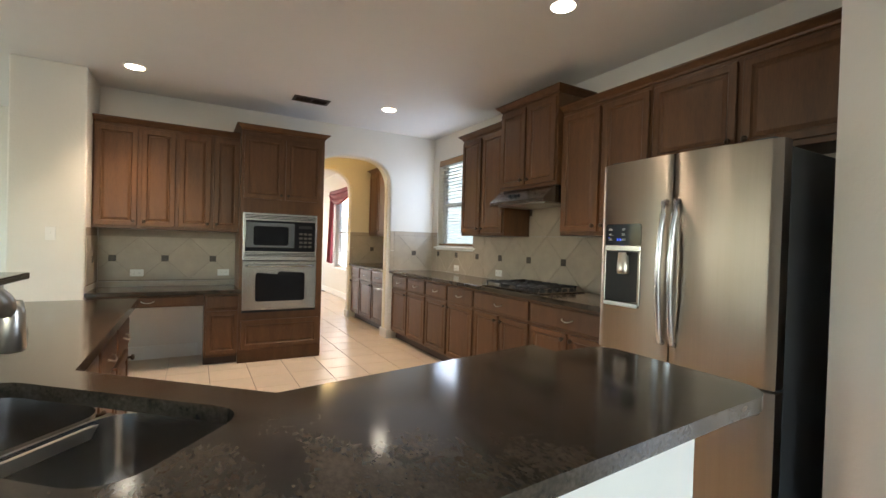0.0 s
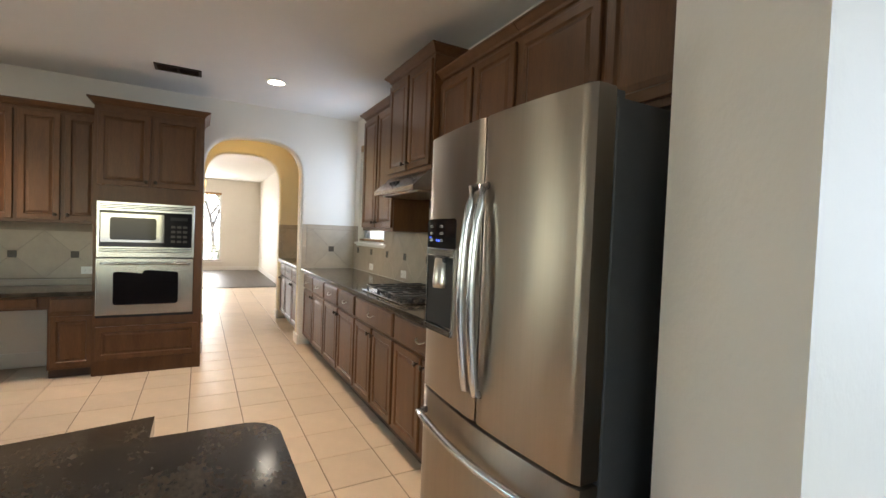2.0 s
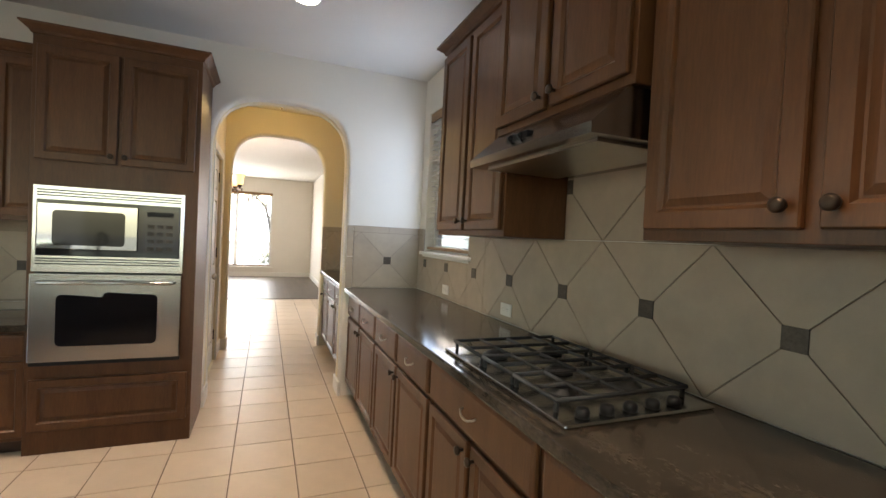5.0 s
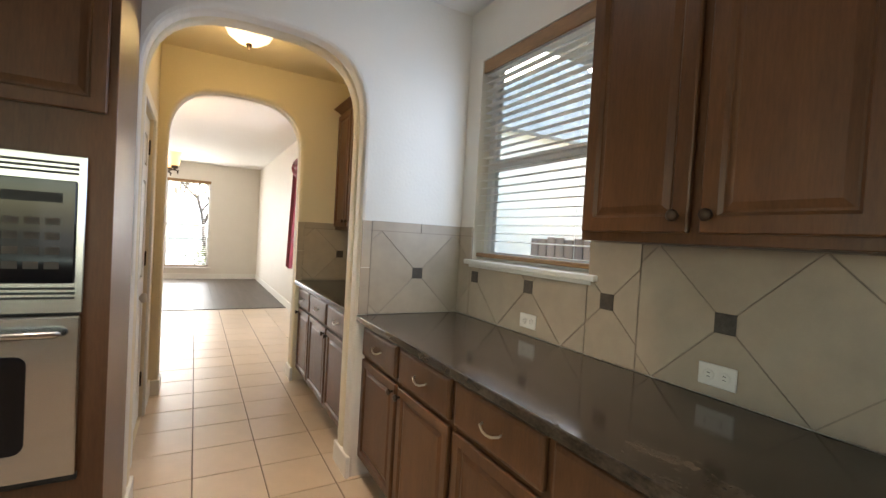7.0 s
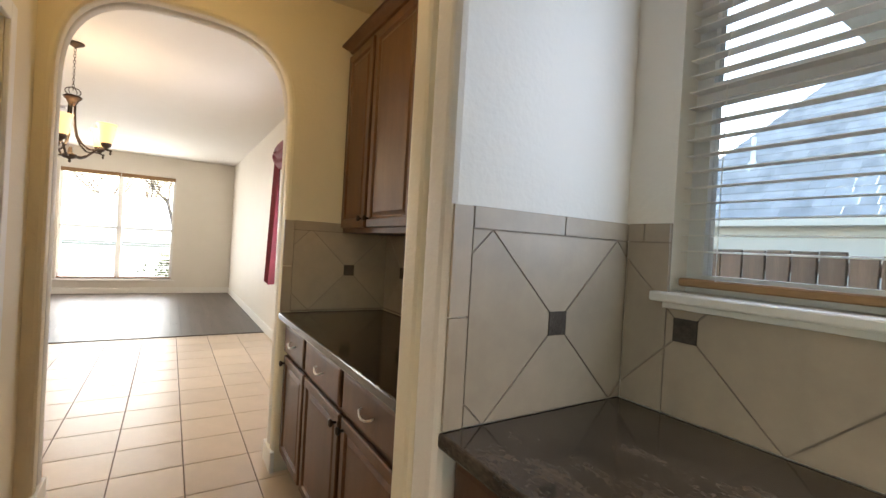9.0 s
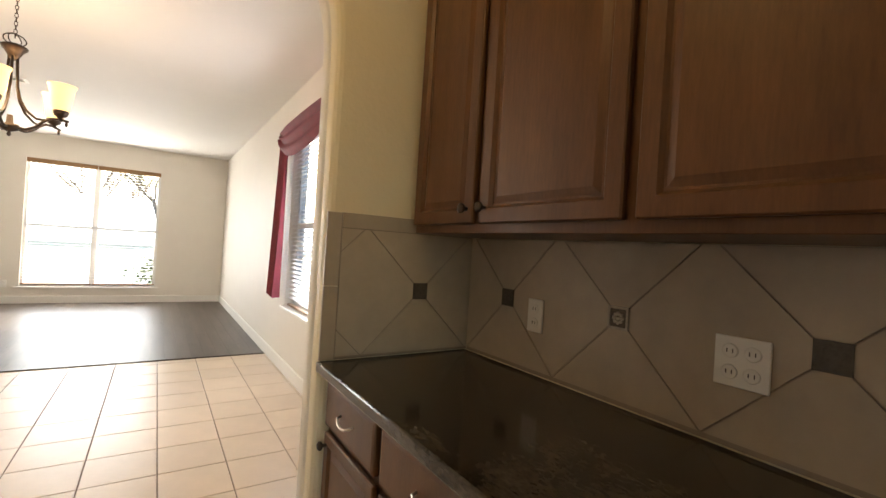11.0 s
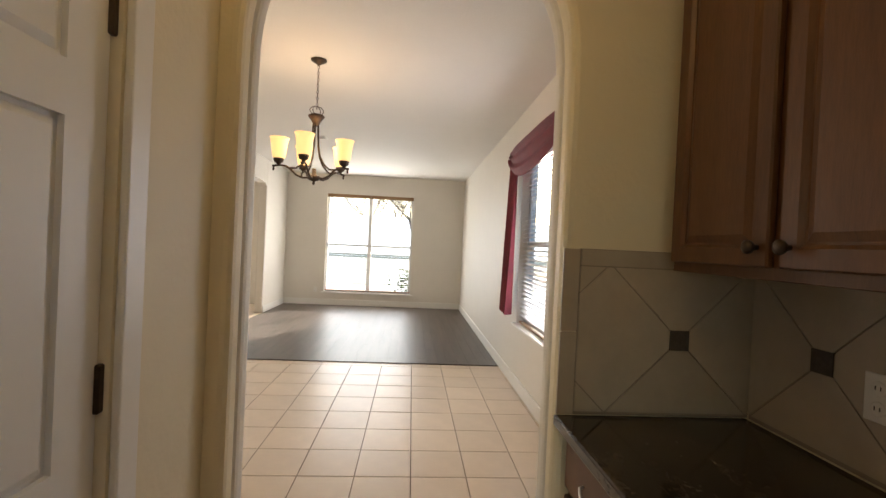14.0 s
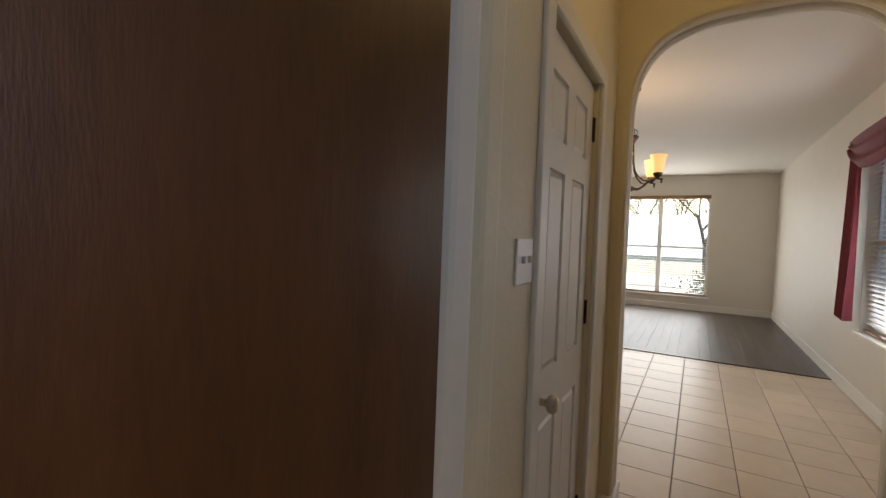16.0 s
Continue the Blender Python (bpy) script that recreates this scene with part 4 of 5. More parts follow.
window("window_1", "x", 0.0, 1, -1.04, -0.145, 1.25, 2.42, "white vinyl single-hung kitchen window")
blind(pose(0.030, -0.150, 2.418, 0, 0, -90), 0.885, 1.15, "white slatted blind with a wood valance in the kitchen window", 4)
solid("window_sill_1", box(-0.035, 0.11, -1.09, -0.105, 1.222, 1.249, 0.006, 2), "trim", "white painted window sill", "window sill", "structure")
solid("window_apron_1", box(-0.016, -0.010, -1.06, -0.135, 1.205, 1.2215, 0.002), "trim", "white painted moulding under the sill", "trim", "structure")
window("window_2", "y", FARY, 1, FW[0], FW[1], FW[2], FW[3], "white vinyl double window facing the street", 2)
for i in range(2):
    blind(pose(FW[0] + 0.004 + i * 0.945, FARY + 0.035, FW[3] - 0.002, 0, 0, 0), 0.937, 2.13, "open slatted blind with a wood valance in the front window", 2, 0.05)
solid("window_sill_2", box(FW[0] - 0.06, FW[1] + 0.06, FARY - 0.04, FARY + 0.11, 0.262, 0.289, 0.006, 2), "trim", "white painted window sill", "window sill", "structure")
window("window_3", "x", 0.0, 1, *SW, "white vinyl window on the side wall", 2)
blind(pose(0.035, SW[1] - 0.004, SW[3] - 0.002, 0, 0, -90), SW[1] - SW[0] - 0.008, SW[3] - SW[2] - 0.01, "slatted blind with a wood bottom rail in the side window", 18, 0.044, False)
solid("window_sill_3", box(-0.04, 0.11, SW[0] - 0.06, SW[1] + 0.06, 0.632, 0.659, 0.006, 2), "trim", "white painted window sill", "window sill", "structure")

# burgundy scarf valance and panel on a rod
cu = thing("curtain", pose(0, 0, 0), "burgundy scarf curtain draped over a dark rod", "curtain")
part("rod", tube([(-0.085, 3.20, 2.425), (-0.085, 5.03, 2.425)], 0.012, 10), "bronze", cu, "dark metal curtain rod", True)
for y in (3.20, 5.03):
    part("finial", lathe([(0.012, -0.02), (0.026, 0.0), (0.028, 0.02), (0.014, 0.045)], 12, pose(-0.085, y, 2.425, -90 if y > 5 else 90, 0, 0)), "bronze", cu, "", True)
for y in (3.32, 4.94):
    part("bracket", tube([(0.0, y, 2.43), (-0.085, y, 2.435)], 0.008, 8), "bronze", cu)


def draped(y0, y1, ztop, zbot_of, folds, amp, x0):
    bm = bmesh.new()
    nu, nv = 60, 26
    grid = []
    for i in range(nu + 1):
        u = i / nu
        row = []
        for j in range(nv + 1):
            v = j / nv
            zb = zbot_of(u)
            z = ztop + (zb - ztop) * v
            y = y0 + (y1 - y0) * u
            x = x0 - 0.02 - amp * (0.5 + 0.5 * math.sin(folds * 2 * math.pi * u + 1.3 * v)) * (0.35 + 0.65 * v)
            row.append(bm.verts.new((x, y, z)))
        grid.append(row)
    for i in range(nu):
        for j in range(nv):
            bm.faces.new((grid[i][j], grid[i + 1][j], grid[i + 1][j + 1], grid[i][j + 1]))
    return bm


sw = bmesh.new()
nu, nv = 40, 18
grid = []
for i in range(nu + 1):
    u = i / nu
    sag = 1 - (2 * u - 1) ** 2
    row = []
    for j in range(nv + 1):
        v = j / nv
        z = 2.448 - 0.03 * sag - v * (0.09 + 0.24 * sag ** 0.7)
        x = -0.10 - 0.05 * sag - 0.018 * math.sin(v * 16 + 2 * sag) - 0.02 * v
        row.append(sw.verts.new((x, 5.03 - 1.80 * u, z)))
    grid.append(row)
for i in range(nu):
    for j in range(nv):
        sw.faces.new((grid[i][j], grid[i + 1][j], grid[i + 1][j + 1], grid[i][j + 1]))
part("swag", sw, "curtain", cu, "draped burgundy swag", True)
part("panel", draped(4.76, 5.05, 2.455, lambda u: 0.75 + 0.02 * u, 4.5, 0.085, -0.05), "curtain", cu, "hanging burgundy curtain tail", True)


# ---------- pantry door, front door, sidelight ----------
def six_panel(w, h, t=0.035):
    bm = box(0, w, -t, 0, 0, h, 0.003)
    pieces = []
    cols = ((0.105, w / 2 - 0.05), (w / 2 + 0.05, w - 0.105))
    rows = ((0.20, 0.82), (0.98, 1.62), (1.72, 1.92))
    for a, b in cols:
        for c, d in rows:
            pieces.append((a, b, c, d))
    return bm, pieces


pdoor = thing("door_1", pose(-1.735, 0.622, 0.008, 0, 0, 90), "closed white six-panel pantry door", "door", "", "structure")
DW, DH = 0.686, 2.035
holes6 = [hole(a, b, c, d) for a, b, c, d in six_panel(DW, DH)[1]]
part("leaf", upright(prism(hole(0, DW, 0, DH), 0, 1, holes6), "y", 0.0, 0.036), "door", pdoor, "white painted door leaf")
for a, b, c, d in six_panel(DW, DH)[1]:
    bm = box(a, b, 0.012, 0.034, c, d)
    f_ = min(bm.faces, key=lambda f: f.calc_center_median().y - f.calc_area())
    bmesh.ops.inset_region(bm, faces=[f_], thickness=0.012)
    bmesh.ops.inset_region(bm, faces=[f_], thickness=0.022)
    for v in f_.verts:
        v.co.y -= 0.009
    part("panel", bm, "door", pdoor)
kb = part("door_knob", lathe([(0.032, 0), (0.032, 0.006), (0.012, 0.010), (0.011, 0.032), (0.026, 0.042), (0.029, 0.056), (0.020, 0.066), (0.006, 0.068)], 20, pose(0.065, -0.002, 0.915, 90, 0, 0)), "nickel", pdoor, "brushed nickel knob", True)
for z in (0.26, 1.10, 1.86):
    part("hinge", box(DW - 0.008, DW + 0.016, -0.010, 0.004, z - 0.05, z + 0.05, 0.003), "bronze", pdoor, "dark bronze hinge")
bm = bmesh.new()
add_box(bm, -1.715, -1.697, 0.545, 0.614, 0, 2.125, 0.005, 2)
add_box(bm, -1.715, -1.697, 1.322, 1.391, 0, 2.125, 0.005, 2)
add_box(bm, -1.715, -1.6968, 0.6145, 1.3215, 2.056, 2.125, 0.005, 2)
solid("door_casing_1", bm, "trim", "white painted door casing", "door casing", "structure")
fd = thing("door_2", pose(-5.955, DY + 0.02, 0.006), "red-brown wooden front door with an obscure glass panel", "door", "", "structure")
part("leaf", upright(prism(hole(0, 0.92, 0, 2.08), 0, 1, [hole(0.13, 0.79, 0.98, 1.93)]), "y", 0.0, 0.045), "front_door", fd, "red-brown door leaf")
for a, b in ((0.12, 0.43), (0.49, 0.80)):
    part("panel", panel_front(b - a, 0.62, 0.01, 0.02), "front_door", fd).location = (a, 0.0, 0.18)
g = part("glass", box(0.13, 0.79, 0.018, 0.026, 0.98, 1.93), "frost", fd, "obscure glass panel")
g.visible_shadow = False
part("door_handle", lathe([(0.03, 0), (0.03, 0.01), (0.012, 0.014), (0.012, 0.04), (0.03, 0.05), (0.026, 0.07)], 16, pose(0.86, 0, 0.95, 90, 0, 0)), "nickel", fd, "nickel handle", True)
part("deadbolt", lathe([(0.028, 0), (0.028, 0.012), (0.012, 0.018)], 16, pose(0.86, 0, 1.10, 90, 0, 0)), "nickel", fd, "nickel deadbolt", True)
bm = bmesh.new()
for x0 in (-6.03, DX + 0.001):
    add_box(bm, x0, x0 + 0.07, DY - 0.018, DY, 0, 2.17, 0.004)
add_box(bm, -5.9595, DX, DY - 0.0178, DY, 2.102, 2.17, 0.004)
solid("door_casing_2", bm, "trim", "white painted front door casing", "door casing", "structure")
window("window_4", "y", DY, 1, -4.86, -4.66, 0.22, 2.10, "narrow sidelight window beside the front door")


# ---------- plates, vents, lamps ----------
def outlet(m, label, kind="outlet", gangs=1):
    o = thing("wall_plate" if kind == "switch" else "power_outlet", m, label, kind)
    w = 0.07 if gangs == 1 else 0.115
    part("plate", box(-w / 2, w / 2, -0.007, 0, -0.0575, 0.0575, 0.003, 2), "white_plastic", o)
    for g in range(gangs):
        cx = 0 if gangs == 1 else (-0.023 + 0.046 * g)
        if kind == "outlet":
            for z in (-0.024, 0.024):
                s = part("socket", lathe([(0.017, 0), (0.017, 0.003), (0.015, 0.004)], 14, pose(cx, -0.006, z, 90, 0, 0)), "white_plastic", o)
                for dx in (-0.006, 0.006):
                    part("slot", box(cx + dx - 0.001, cx + dx + 0.001, -0.0112, -0.0095, z - 0.004, z + 0.005), "slot", s)
        else:
            part("toggle", box(cx - 0.005, cx + 0.005, -0.018, -0.006, -0.004, 0.014, 0.002), "white_plastic", o)
    return o


def turned(x, y, z, rz):
    return pose(x, y, z, 0, 0, rz) @ pose(0, 0, 0, 0, 90, 0)


for y, z in ((-0.69, 0.985), (-1.58, 0.985)):
    outlet(turned(-0.010, y, z, -90), "white power outlet on the tiled kitchen wall")
outlet(turned(-3.42, -0.010, 0.90, 0), "white power outlet above the desk")
outlet(turned(-2.63, -0.010, 0.90, 0), "white power outlet above the desk beside the oven tower")
outlet(pose(-0.010, 1.325, 1.12, 0, 0, -90), "white power outlet on the pantry tiles")
outlet(pose(-0.010, 0.68, 1.115, 0, 0, -90), "double white power outlet on the pantry tiles", "outlet", 2)
outlet(pose(-1.714, 0.47, 1.35, 0, 0, 90), "double white switch plate beside the pantry door", "switch", 2)
outlet(pose(-3.98, -0.551, 1.28, 0, 0, 0), "white switch plate beside the desk", "switch")
outlet(pose(-0.52, -5.101, 1.25, 0, 0, 0), "white switch plate on the hall wall", "switch", 2)
outlet(pose(-3.19, FARY - 0.001, 0.33, 0, 0, 0), "white power outlet beside the front window")

for cx, cy in CANS:
    c = thing("recessed_light", pose(cx, cy, CEIL), "lit recessed ceiling light with a white ring", "ceiling light", "kitchen ceiling lights")
    bm = bmesh.new()
    add_lathe(bm, [(0.072, -0.001), (0.088, -0.001), (0.092, -0.004), (0.088, -0.009), (0.072, -0.010)], 28)
    part("ring", bm, "trim", c, "", True)
    part("lens", lathe([(0.071, -0.002), (0.071, -0.0105), (0.05, -0.0115)], 24), "can", c, "glowing lens")


def vent(m, w, d, n, label, mat):
    v = thing("ceiling_vent", m, label, "vent")
    bm = prism(hole(0, w, 0, d), -0.008, 0.0, [hole(0.025, w / 2 - 0.01, 0.025, d - 0.025), hole(w / 2 + 0.01, w - 0.025, 0.025, d - 0.025)])
    part("rim", bm, mat, v)
    part("backing", box(0.01, w - 0.01, 0.01, d - 0.01, -0.0025, -0.0005), "slot", v)
    for i in range(n):
        y = 0.03 + (d - 0.06) * (i + 0.5) / n
        s = part("slat", box(0.02, w - 0.02, -0.006, 0.006, -0.001, 0.0), mat, v)
        s.matrix_local = pose(0, y, -0.006, 35, 0, 0)
    return v


vent(pose(-2.07, -0.86, CEIL), 0.36, 0.18, 6, "tan metal ceiling vent", "bronze")
vent(pose(-2.75, 6.6, DCEIL), 0.36, 0.18, 6, "white metal ceiling vent", "white_plastic")

# flush light in the pantry
fl = thing("flush_ceiling_light", pose(-1.17, 0.95, CEIL), "flush alabaster bowl light on the pantry ceiling", "ceiling light")
part("canopy", lathe([(0.075, -0.001), (0.085, -0.02), (0.05, -0.035)], 24), "bronze", fl, "", True)
part("bowl", lathe([(0.150, -0.055), (0.155, -0.048), (0.150, -0.058), (0.13, -0.10), (0.08, -0.135), (0.02, -0.145)], 28), "shade_low", fl, "glowing alabaster bowl", True)
part("stem", lathe([(0.008, -0.03), (0.008, -0.06)], 10), "bronze", fl)
part("finial", lathe([(0.018, -0.144), (0.022, -0.155), (0.012, -0.168), (0.004, -0.185)], 14), "bronze", fl, "", True)

# chandelier
CH = (-1.93, 3.98)
ch = thing("chandelier", pose(CH[0], CH[1], 1.875), "bronze five-arm chandelier with lit amber glass shades", "chandelier")
part("hub", lathe([(0.004, -0.012), (0.012, 0.0), (0.007, 0.016), (0.040, 0.028), (0.052, 0.045), (0.044, 0.062), (0.018, 0.070), (0.014, 0.12)], 18), "bronze", ch, "turned bronze hub", True)
part("collar", lathe([(0.022, 0.46), (0.028, 0.48), (0.044, 0.51), (0.062, 0.53), (0.066, 0.542), (0.050, 0.552), (0.012, 0.56)], 20), "bronze", ch, "flared bronze collar", True)
for i in range(5):
    a = radians(50 + 72 * i)
    c, s = math.cos(a), math.sin(a)
    P = lambda r, z: (r * c, r * s, z)
    arm = part("arm", tube([P(0.04, 0.045), P(0.09, 0.040), P(0.135, 0.058), P(0.175, 0.095), P(0.215, 0.122), P(0.26, 0.124), P(0.315, 0.112)], 0.0085, 8), "bronze", ch, "curved bronze arm", True)
    part("strap", tube([P(0.020, 0.50), P(0.024, 0.40), P(0.030, 0.30), P(0.048, 0.22), P(0.085, 0.155), P(0.14, 0.112), P(0.19, 0.108)], 0.0075, 8), "bronze", arm, "", True)
    part("drop", lathe([(0.003, -0.035), (0.009, -0.022), (0.006, -0.010), (0.008, 0.004)], 10, pose(0.305 * c, 0.305 * s, 0.112)), "bronze", arm, "", True)
    part("cup", lathe([(0.010, 0.0), (0.016, 0.010), (0.034, 0.022), (0.042, 0.048), (0.040, 0.052)], 16, pose(0.27 * c, 0.27 * s, 0.124)), "bronze", arm, "", True)
    sh = bmesh.new()
    rings = []
    for r, z in ((0.036, 0.172), (0.047, 0.185), (0.054, 0.22), (0.060, 0.27), (0.066, 0.315), (0.075, 0.338), (0.071, 0.338), (0.062, 0.315), (0.056, 0.27), (0.050, 0.22), (0.042, 0.19), (0.01, 0.18)):
        rings.append([sh.verts.new((0.27 * c + r * math.cos(2 * math.pi * k / 20), 0.27 * s + r * math.sin(2 * math.pi * k / 20), z)) for k in range(20)])
    for p, q in zip(rings, rings[1:]):
        for k in range(20):
            sh.faces.new((p[k], p[(k + 1) % 20], q[(k + 1) % 20], q[k]))
    part("shade", sh, "shade", arm, "lit amber glass tulip shade", True)
for i in range(2):
    part("loop", tube([(0.05 * math.cos(2 * math.pi * k / 16) * (1 if i else 0.4), 0.05 * math.cos(2 * math.pi * k / 16) * (0.4 if i else 1), 0.585 + 0.035 * math.sin(2 * math.pi * k / 16)) for k in range(17)], 0.0035, 6), "bronze", ch, "", True)
z = 0.61
top = DCEIL - 1.875
k = 0
while z < top - 0.03:
    c, s = (1, 0) if k % 2 else (0, 1)
    part("chain_link", tube([(0.008 * math.cos(2 * math.pi * j / 10) * c, 0.008 * math.cos(2 * math.pi * j / 10) * s, z + 0.016 * math.sin(2 * math.pi * j / 10)) for j in range(11)], 0.0022, 5), "bronze", ch)
    z += 0.025
    k += 1
part("canopy", lathe([(0.008, top - 0.045), (0.03, top - 0.03), (0.062, top - 0.012), (0.064, top - 0.001)], 22), "bronze", ch, "", True)
lamp("chandelier_glow", "POINT", 2.8, pose(CH[0], CH[1], 2.20), WARM, radius=0.22)


# ---------- outside ----------
solid("ground", box(-60, 60, -60, 120, -0.5, -0.25), "grass", "dry lawn around the house", "ground", "structure")
solid("road", box(-60, 60, 18, 25, -0.249, -0.235), "concrete", "pale concrete street in front of the house", "road", "structure")
solid("pavement", box(-60, 60, 15.2, 16.6, -0.249, -0.20), "concrete", "pale concrete sidewalk", "pavement", "structure")


nh = thing("neighbour_house", pose(0, 0, 0), "pale neighbour house with a steep grey shingle hip roof", "house")
part("wall", box(9.3, 20, -24, 5.8, -0.3, 2.3), "siding", nh, "pale siding wall")
part("fascia", box(8.93, 9.0, -24.3, 6.2, 2.12, 2.28), "siding", nh)


def hip_roof(x0, y1, z0, rise, run, length, courses=34):
    """Two shingle slopes that meet on a hip; the street slope runs back along y."""
    bm = bmesh.new()
    for i in range(courses):
        a, b = run * i / courses, run * (i + 1.12) / courses
        za, zb = z0 + rise * a, z0 + rise * b
        y = y1 - length
        while y < y1 - a:
            l = random.uniform(0.25, 0.55)
            ya, yb = y, min(y + l, y1 - a)
            vs = [bm.verts.new(c) for c in ((x0 + a, ya, za + 0.03), (x0 + a, yb, za + 0.03), (x0 + b, min(yb, y1 - b), zb), (x0 + b, min(ya, y1 - b), zb))]
            lo = [bm.verts.new((vs[j].co.x, vs[j].co.y, vs[j].co.z - 0.03)) for j in (0, 1)]
            bm.faces.new(vs)
            bm.faces.new((vs[0], vs[1], lo[1], lo[0]))
            y += l + 0.004
        q = [bm.verts.new(c) for c in ((x0 + a, y1 - a, za), (x0 + 2 * run - a, y1 - a, za), (x0 + 2 * run - b, y1 - b, zb), (x0 + b, y1 - b, zb))]
        bm.faces.new(q)
    return bm


part("roof", hip_roof(8.95, 6.2, 2.28, 1.18, 5.6, 30.0), "shingle", nh, "grey shingle hip roof")
part("vent_pipe", tube([(10.1, 4.0, 3.4), (10.1, 4.0, 4.25)], 0.05, 10), "vinyl", nh, "white vent pipe")
part("vent_flashing", lathe([(0.20, 3.35), (0.14, 3.55), (0.06, 3.72)], 12, pose(10.1, 4.0, 0)), "vinyl", nh)
# pale facade left of the hip roof; bulk added to keep sun out
th = thing("sun_block_house", pose(0, 0, 0), "pale neighbour house with a grey roof, made tall to block the sun", "house")
part("wall", box(6.2, 15, 10.2, 20, -0.3, 5.3), "siding", th, "pale siding wall")
part("roof", upright(prism([(5.8, 5.3), (15.4, 5.3), (10.6, 8.6)], 0, 1), "y", 9.8, 20.4), "shingle", th, "grey shingle roof")
for wy in (11.6, 14.6, 17.6):
    nw = part("window", box(6.15, 6.2, wy, wy + 1.0, 3.2, 4.6, 0.01), "vinyl", th)
    part("pane", box(6.14, 6.149, wy + 0.07, wy + 0.93, 3.27, 4.53), "black_glass", nw)
fn = thing("fence", pose(0, 0, 0), "weathered wooden fence between the houses", "fence")
part("rail", box(2.32, 2.38, -9, 2.0, 0.2, 0.28), "fence", fn)
part("rail", box(2.32, 2.38, -9, 2.0, 1.3, 1.38), "fence", fn)
pick = to_mesh("picket", box(2.28, 2.31, -0.066, 0.066, -0.25, 1.44, 0.004), "fence")
for i in range(76):
    o = new("picket", pick)
    o.parent = fn
    o.location = (0, -8.9 + i * 0.144, random.uniform(-0.02, 0.02))

solid("driveway", box(-9, 3.5, 10.6, 15.19, -0.249, -0.22), "concrete", "pale concrete drive in front of the house", "driveway", "structure")
# added glowing sheet, whites out the distance below the tree tops
solid("backdrop", box(-70, 70, 62, 62.5, -1, 5.0), "glow_sheet", "glowing sheet added for the overexposed distance across the street", "backdrop", "structure")


def tree(x, y, h, spread, leaves, seed, mat="leaf", z0=-0.25, label="autumn tree with thinning yellow leaves"):
    rng = random.Random(seed)
    t = thing("tree", pose(x, y, z0), label, "tree", "street trees")
    bm = bmesh.new()
    tips = []

    def grow(p, d, r, l, lvl):
        pts = [p]
        for i in range(4):
            d = (d + Vector((rng.uniform(-.16, .16), rng.uniform(-.16, .16), rng.uniform(-.02, .12)))).normalized()
            pts.append(pts[-1] + d * l / 4)
        add_tube(bm, pts, r, 7 if lvl < 2 else 5, (1, 0.62))
        if lvl == 3:
            tips.extend(pts[1:])
            return
        for i in range(4 if lvl else 5):
            a = rng.uniform(0, 6.28)
            nd = (d + Vector((math.cos(a), math.sin(a), rng.uniform(0.0, 0.5))) * 0.8).normalized()
            grow(pts[-1 - rng.randint(0, 2)], nd, r * 0.55, l * 0.68, lvl + 1)

    grow(Vector((0, 0, 0)), Vector((0, 0, 1)), h * 0.016, h * 0.4, 0)
    part("trunk", bm, "bark", t, "bare grey-brown limbs")
    lv = bmesh.new()
    for i in range(leaves):
        p = rng.choice(tips) + Vector([rng.gauss(0, spread) for k in range(3)])
        a, b = Vector([rng.gauss(0, 1) for k in range(3)]).normalized(), Vector([rng.gauss(0, 1) for k in range(3)]).normalized()
        s = rng.uniform(0.05, 0.10)
        lv.faces.new([lv.verts.new(p + q) for q in (a * s, b * s * 0.6, -a * s, -b * s * 0.6)])
    part("crown", lv, mat, t, "sparse yellow-brown leaves")
    return t


tree(-0.9, 27.0, 8.0, 0.4, 1500, 3)
tree(-7.5, 66.0, 15.0, 0.5, 3000, 5)
tree(-14.5, 67.0, 15.0, 0.5, 3000, 8)
tree(1.5, 68.0, 15.0, 0.5, 3000, 11)
tree(-3.0, 66.0, 14.0, 0.5, 3000, 13)
sb = thing("shrub", pose(-0.95, 11.3, -0.25), "green shrub below the front window", "shrub")
rng = random.Random(4)
bm = bmesh.new()
for i in range(1100):
    p = Vector((rng.gauss(0, 0.28), rng.gauss(0, 0.25), abs(rng.gauss(0.55, 0.28))))
    a, b_ = Vector([rng.gauss(0, 1) for k in range(3)]).normalized(), Vector([rng.gauss(0, 1) for k in range(3)]).normalized()
    bm.faces.new([bm.verts.new(p + q) for q in (a * 0.05, b_ * 0.03, -a * 0.05, -b_ * 0.03)])
part("foliage", bm, "shrub", sb)
part("stem", tube([(0, 0, 0), (0.02, 0.01, 0.5)], 0.02, 6), "bark", sb)

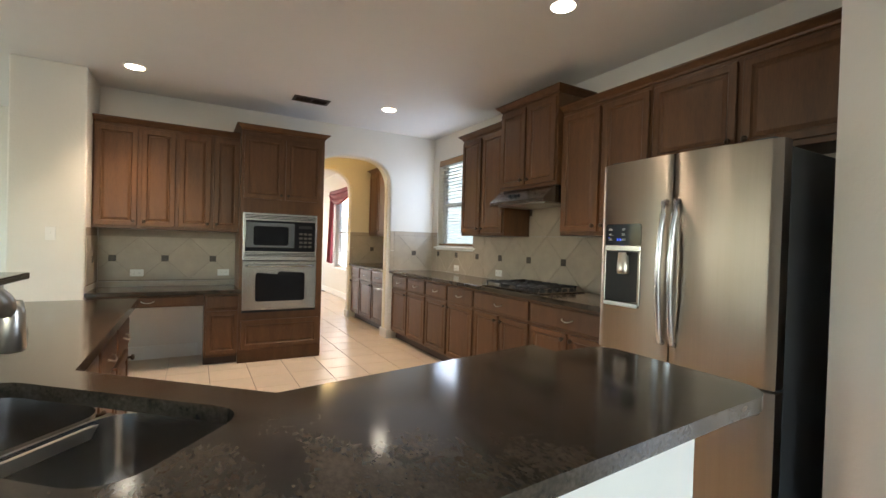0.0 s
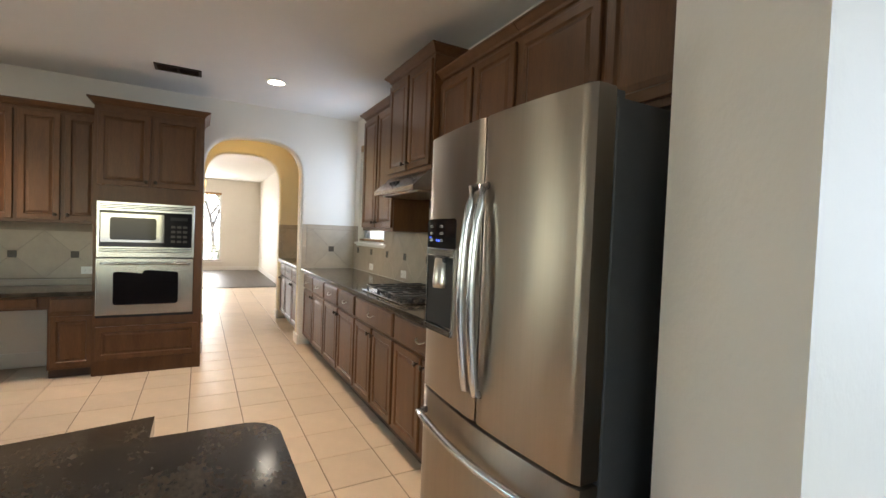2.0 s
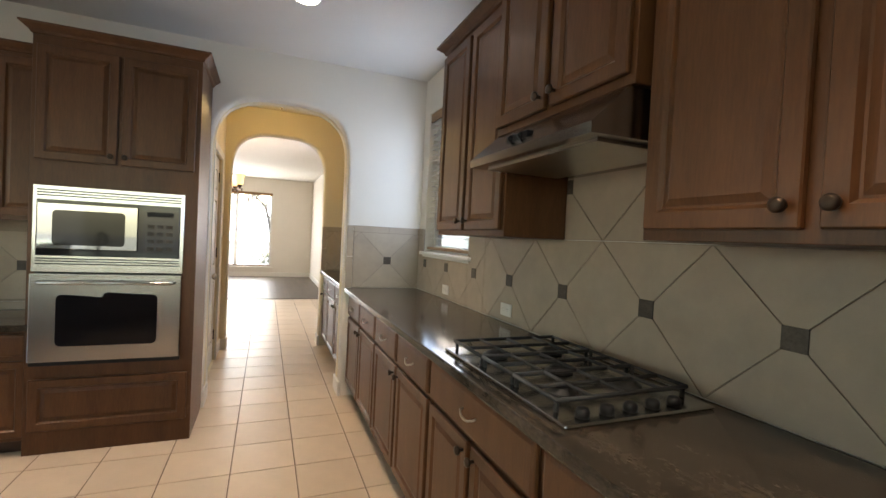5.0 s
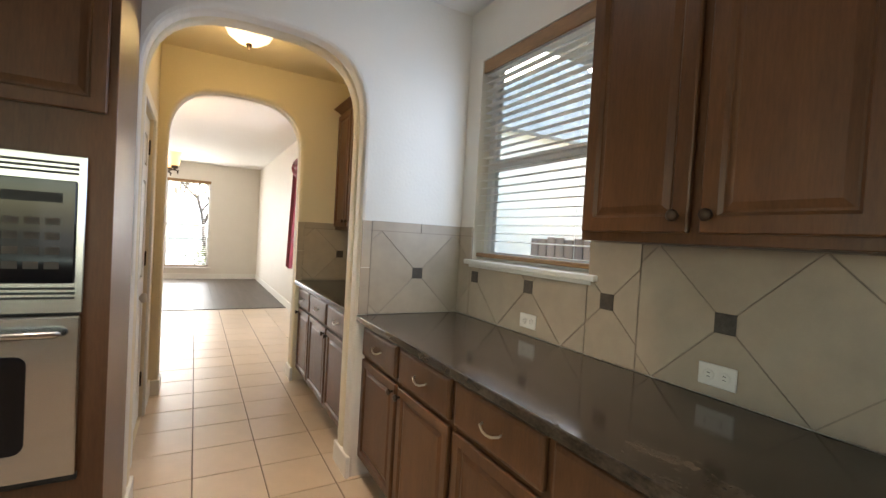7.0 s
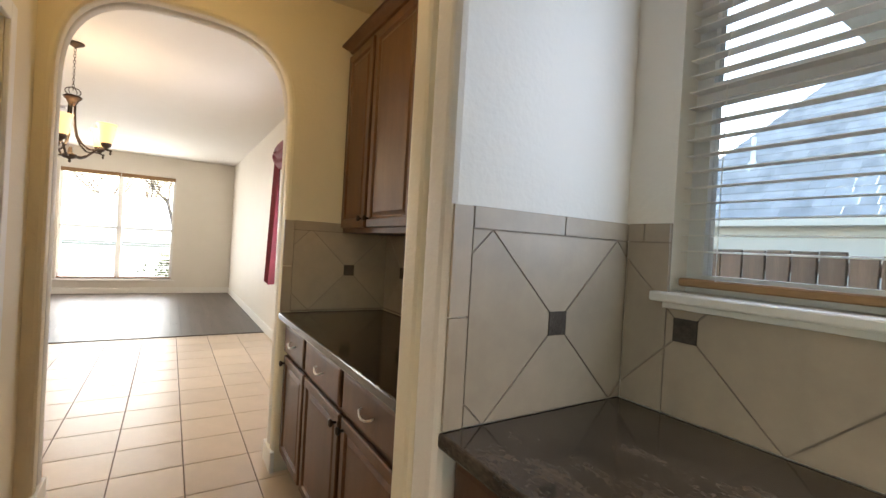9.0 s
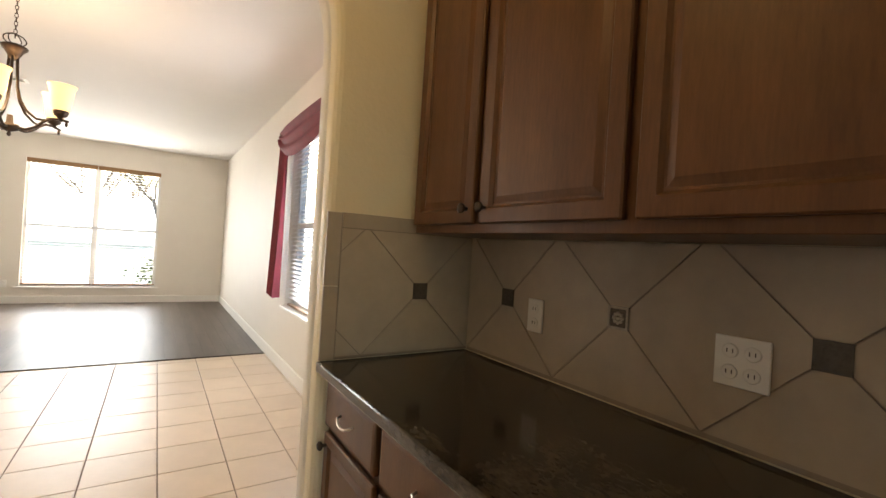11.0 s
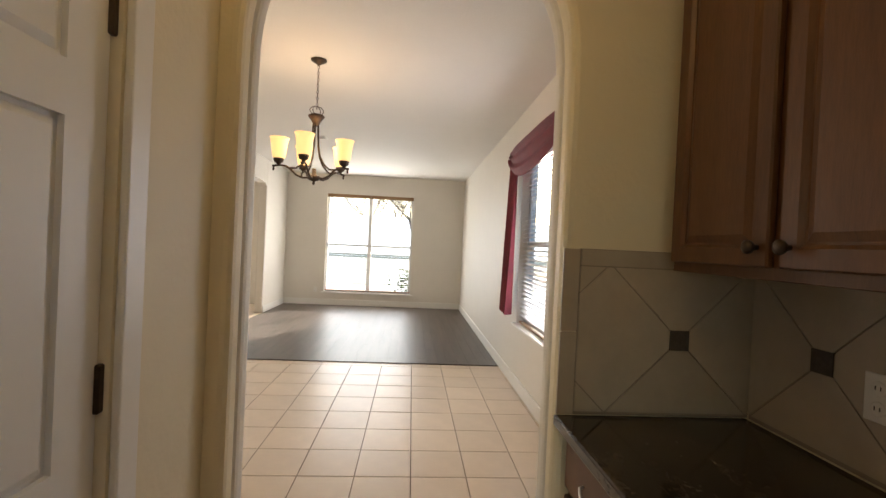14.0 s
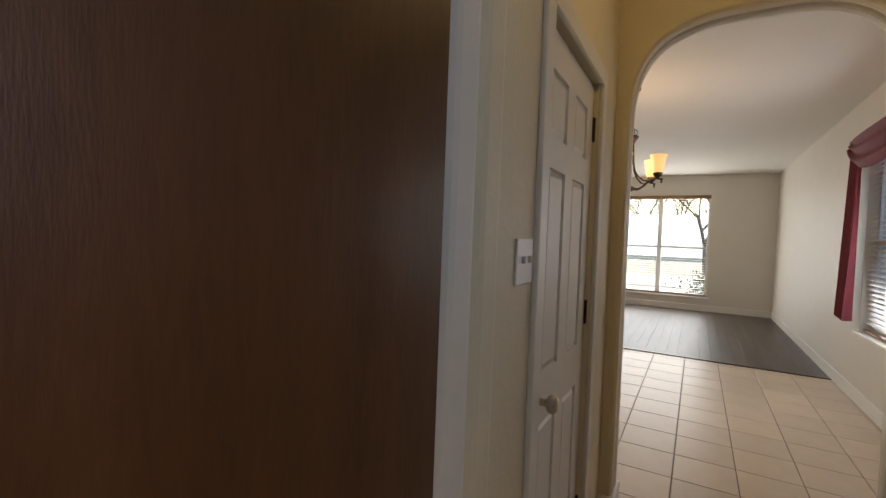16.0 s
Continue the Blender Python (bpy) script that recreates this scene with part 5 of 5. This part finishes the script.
# ---------- floor pieces ----------
WOODY = 5.61
bm = bmesh.new()
x = -3.87
while x < -0.02:
    w = min(0.125, -0.018 - x)
    y = WOODY + 0.001 - random.uniform(0, 1.0)
    while y < FARY - 0.02:
        l = random.uniform(0.7, 1.4)
        a, b_ = max(y, WOODY), min(y + l, FARY - 0.017)
        if b_ - a > 0.03:
            add_box(bm, x + 0.0006, x + w - 0.0006, a, b_ - 0.001, -0.006, 0.004)
        y += l
    x += 0.125
tagged(part("wood_floor", bm, "plank"), "dark glossy wood plank floor in the dining room", "floor", "", "structure")
solid("floor_transition_strip", box(-3.87, -0.018, WOODY - 0.028, WOODY - 0.002, -0.005, 0.010, 0.004, 2), "bronze", "dark metal strip between tile and wood floor", "trim", "structure")

PT = 0.343
TX, TY = -1.06, -1.40
floor_ob = bpy.data.objects["floor"]
tile_me = to_mesh("tile", box(0.003, PT - 0.003, 0.003, PT - 0.003, -0.006, 0.0, 0.0022), "tile")
rest = bmesh.new()
count = 0
for i in range(-22, 12):
    for j in range(-25, 36):
        x0, y0 = TX + i * PT, TY + j * PT
        if x0 > 2.5 or x0 < -7.9 or y0 < -9.5 or y0 > 9.9:
            continue
        if x0 + PT > -0.02 and y0 > -4.9:
            if not (x0 < -0.02):
                continue
        a0, a1, b0, b1 = x0 + 0.003, x0 + PT - 0.003, y0 + 0.003, y0 + PT - 0.003
        if x0 > -3.87 - 0.01 and b1 > WOODY - 0.03:
            b1 = WOODY - 0.03
        elif x0 <= -3.87 - 0.01 < x0 + PT and b1 > WOODY - 0.03:
            a1 = -3.875
        if b1 - b0 < 0.02 or a1 - a0 < 0.02:
            continue
        full = (b1 - b0 > PT - 0.008) and (a1 - a0 > PT - 0.008)
        near = -2.9 < x0 < -0.4 and -4.4 < y0 < 5.2
        if near and full and count < 300:
            o = new("tile", tile_me)
            o.parent = floor_ob
            o.location = (x0, y0, 0)
            count += 1
        else:
            vs = [rest.verts.new(c) for c in ((a0, b0, 0), (a1, b0, 0), (a1, b1, 0), (a0, b1, 0))]
            lo = [rest.verts.new((v.co.x + (-0.002 if v.co.x < (a0 + a1) / 2 else 0.002), v.co.y + (-0.002 if v.co.y < (b0 + b1) / 2 else 0.002), -0.006)) for v in vs]
            rest.faces.new(vs)
            for k in range(4):
                rest.faces.new((vs[k], lo[k], lo[(k + 1) % 4], vs[(k + 1) % 4]))
tagged(part("floor_tile_run", rest, "tile_far", floor_ob), kind="stuff")
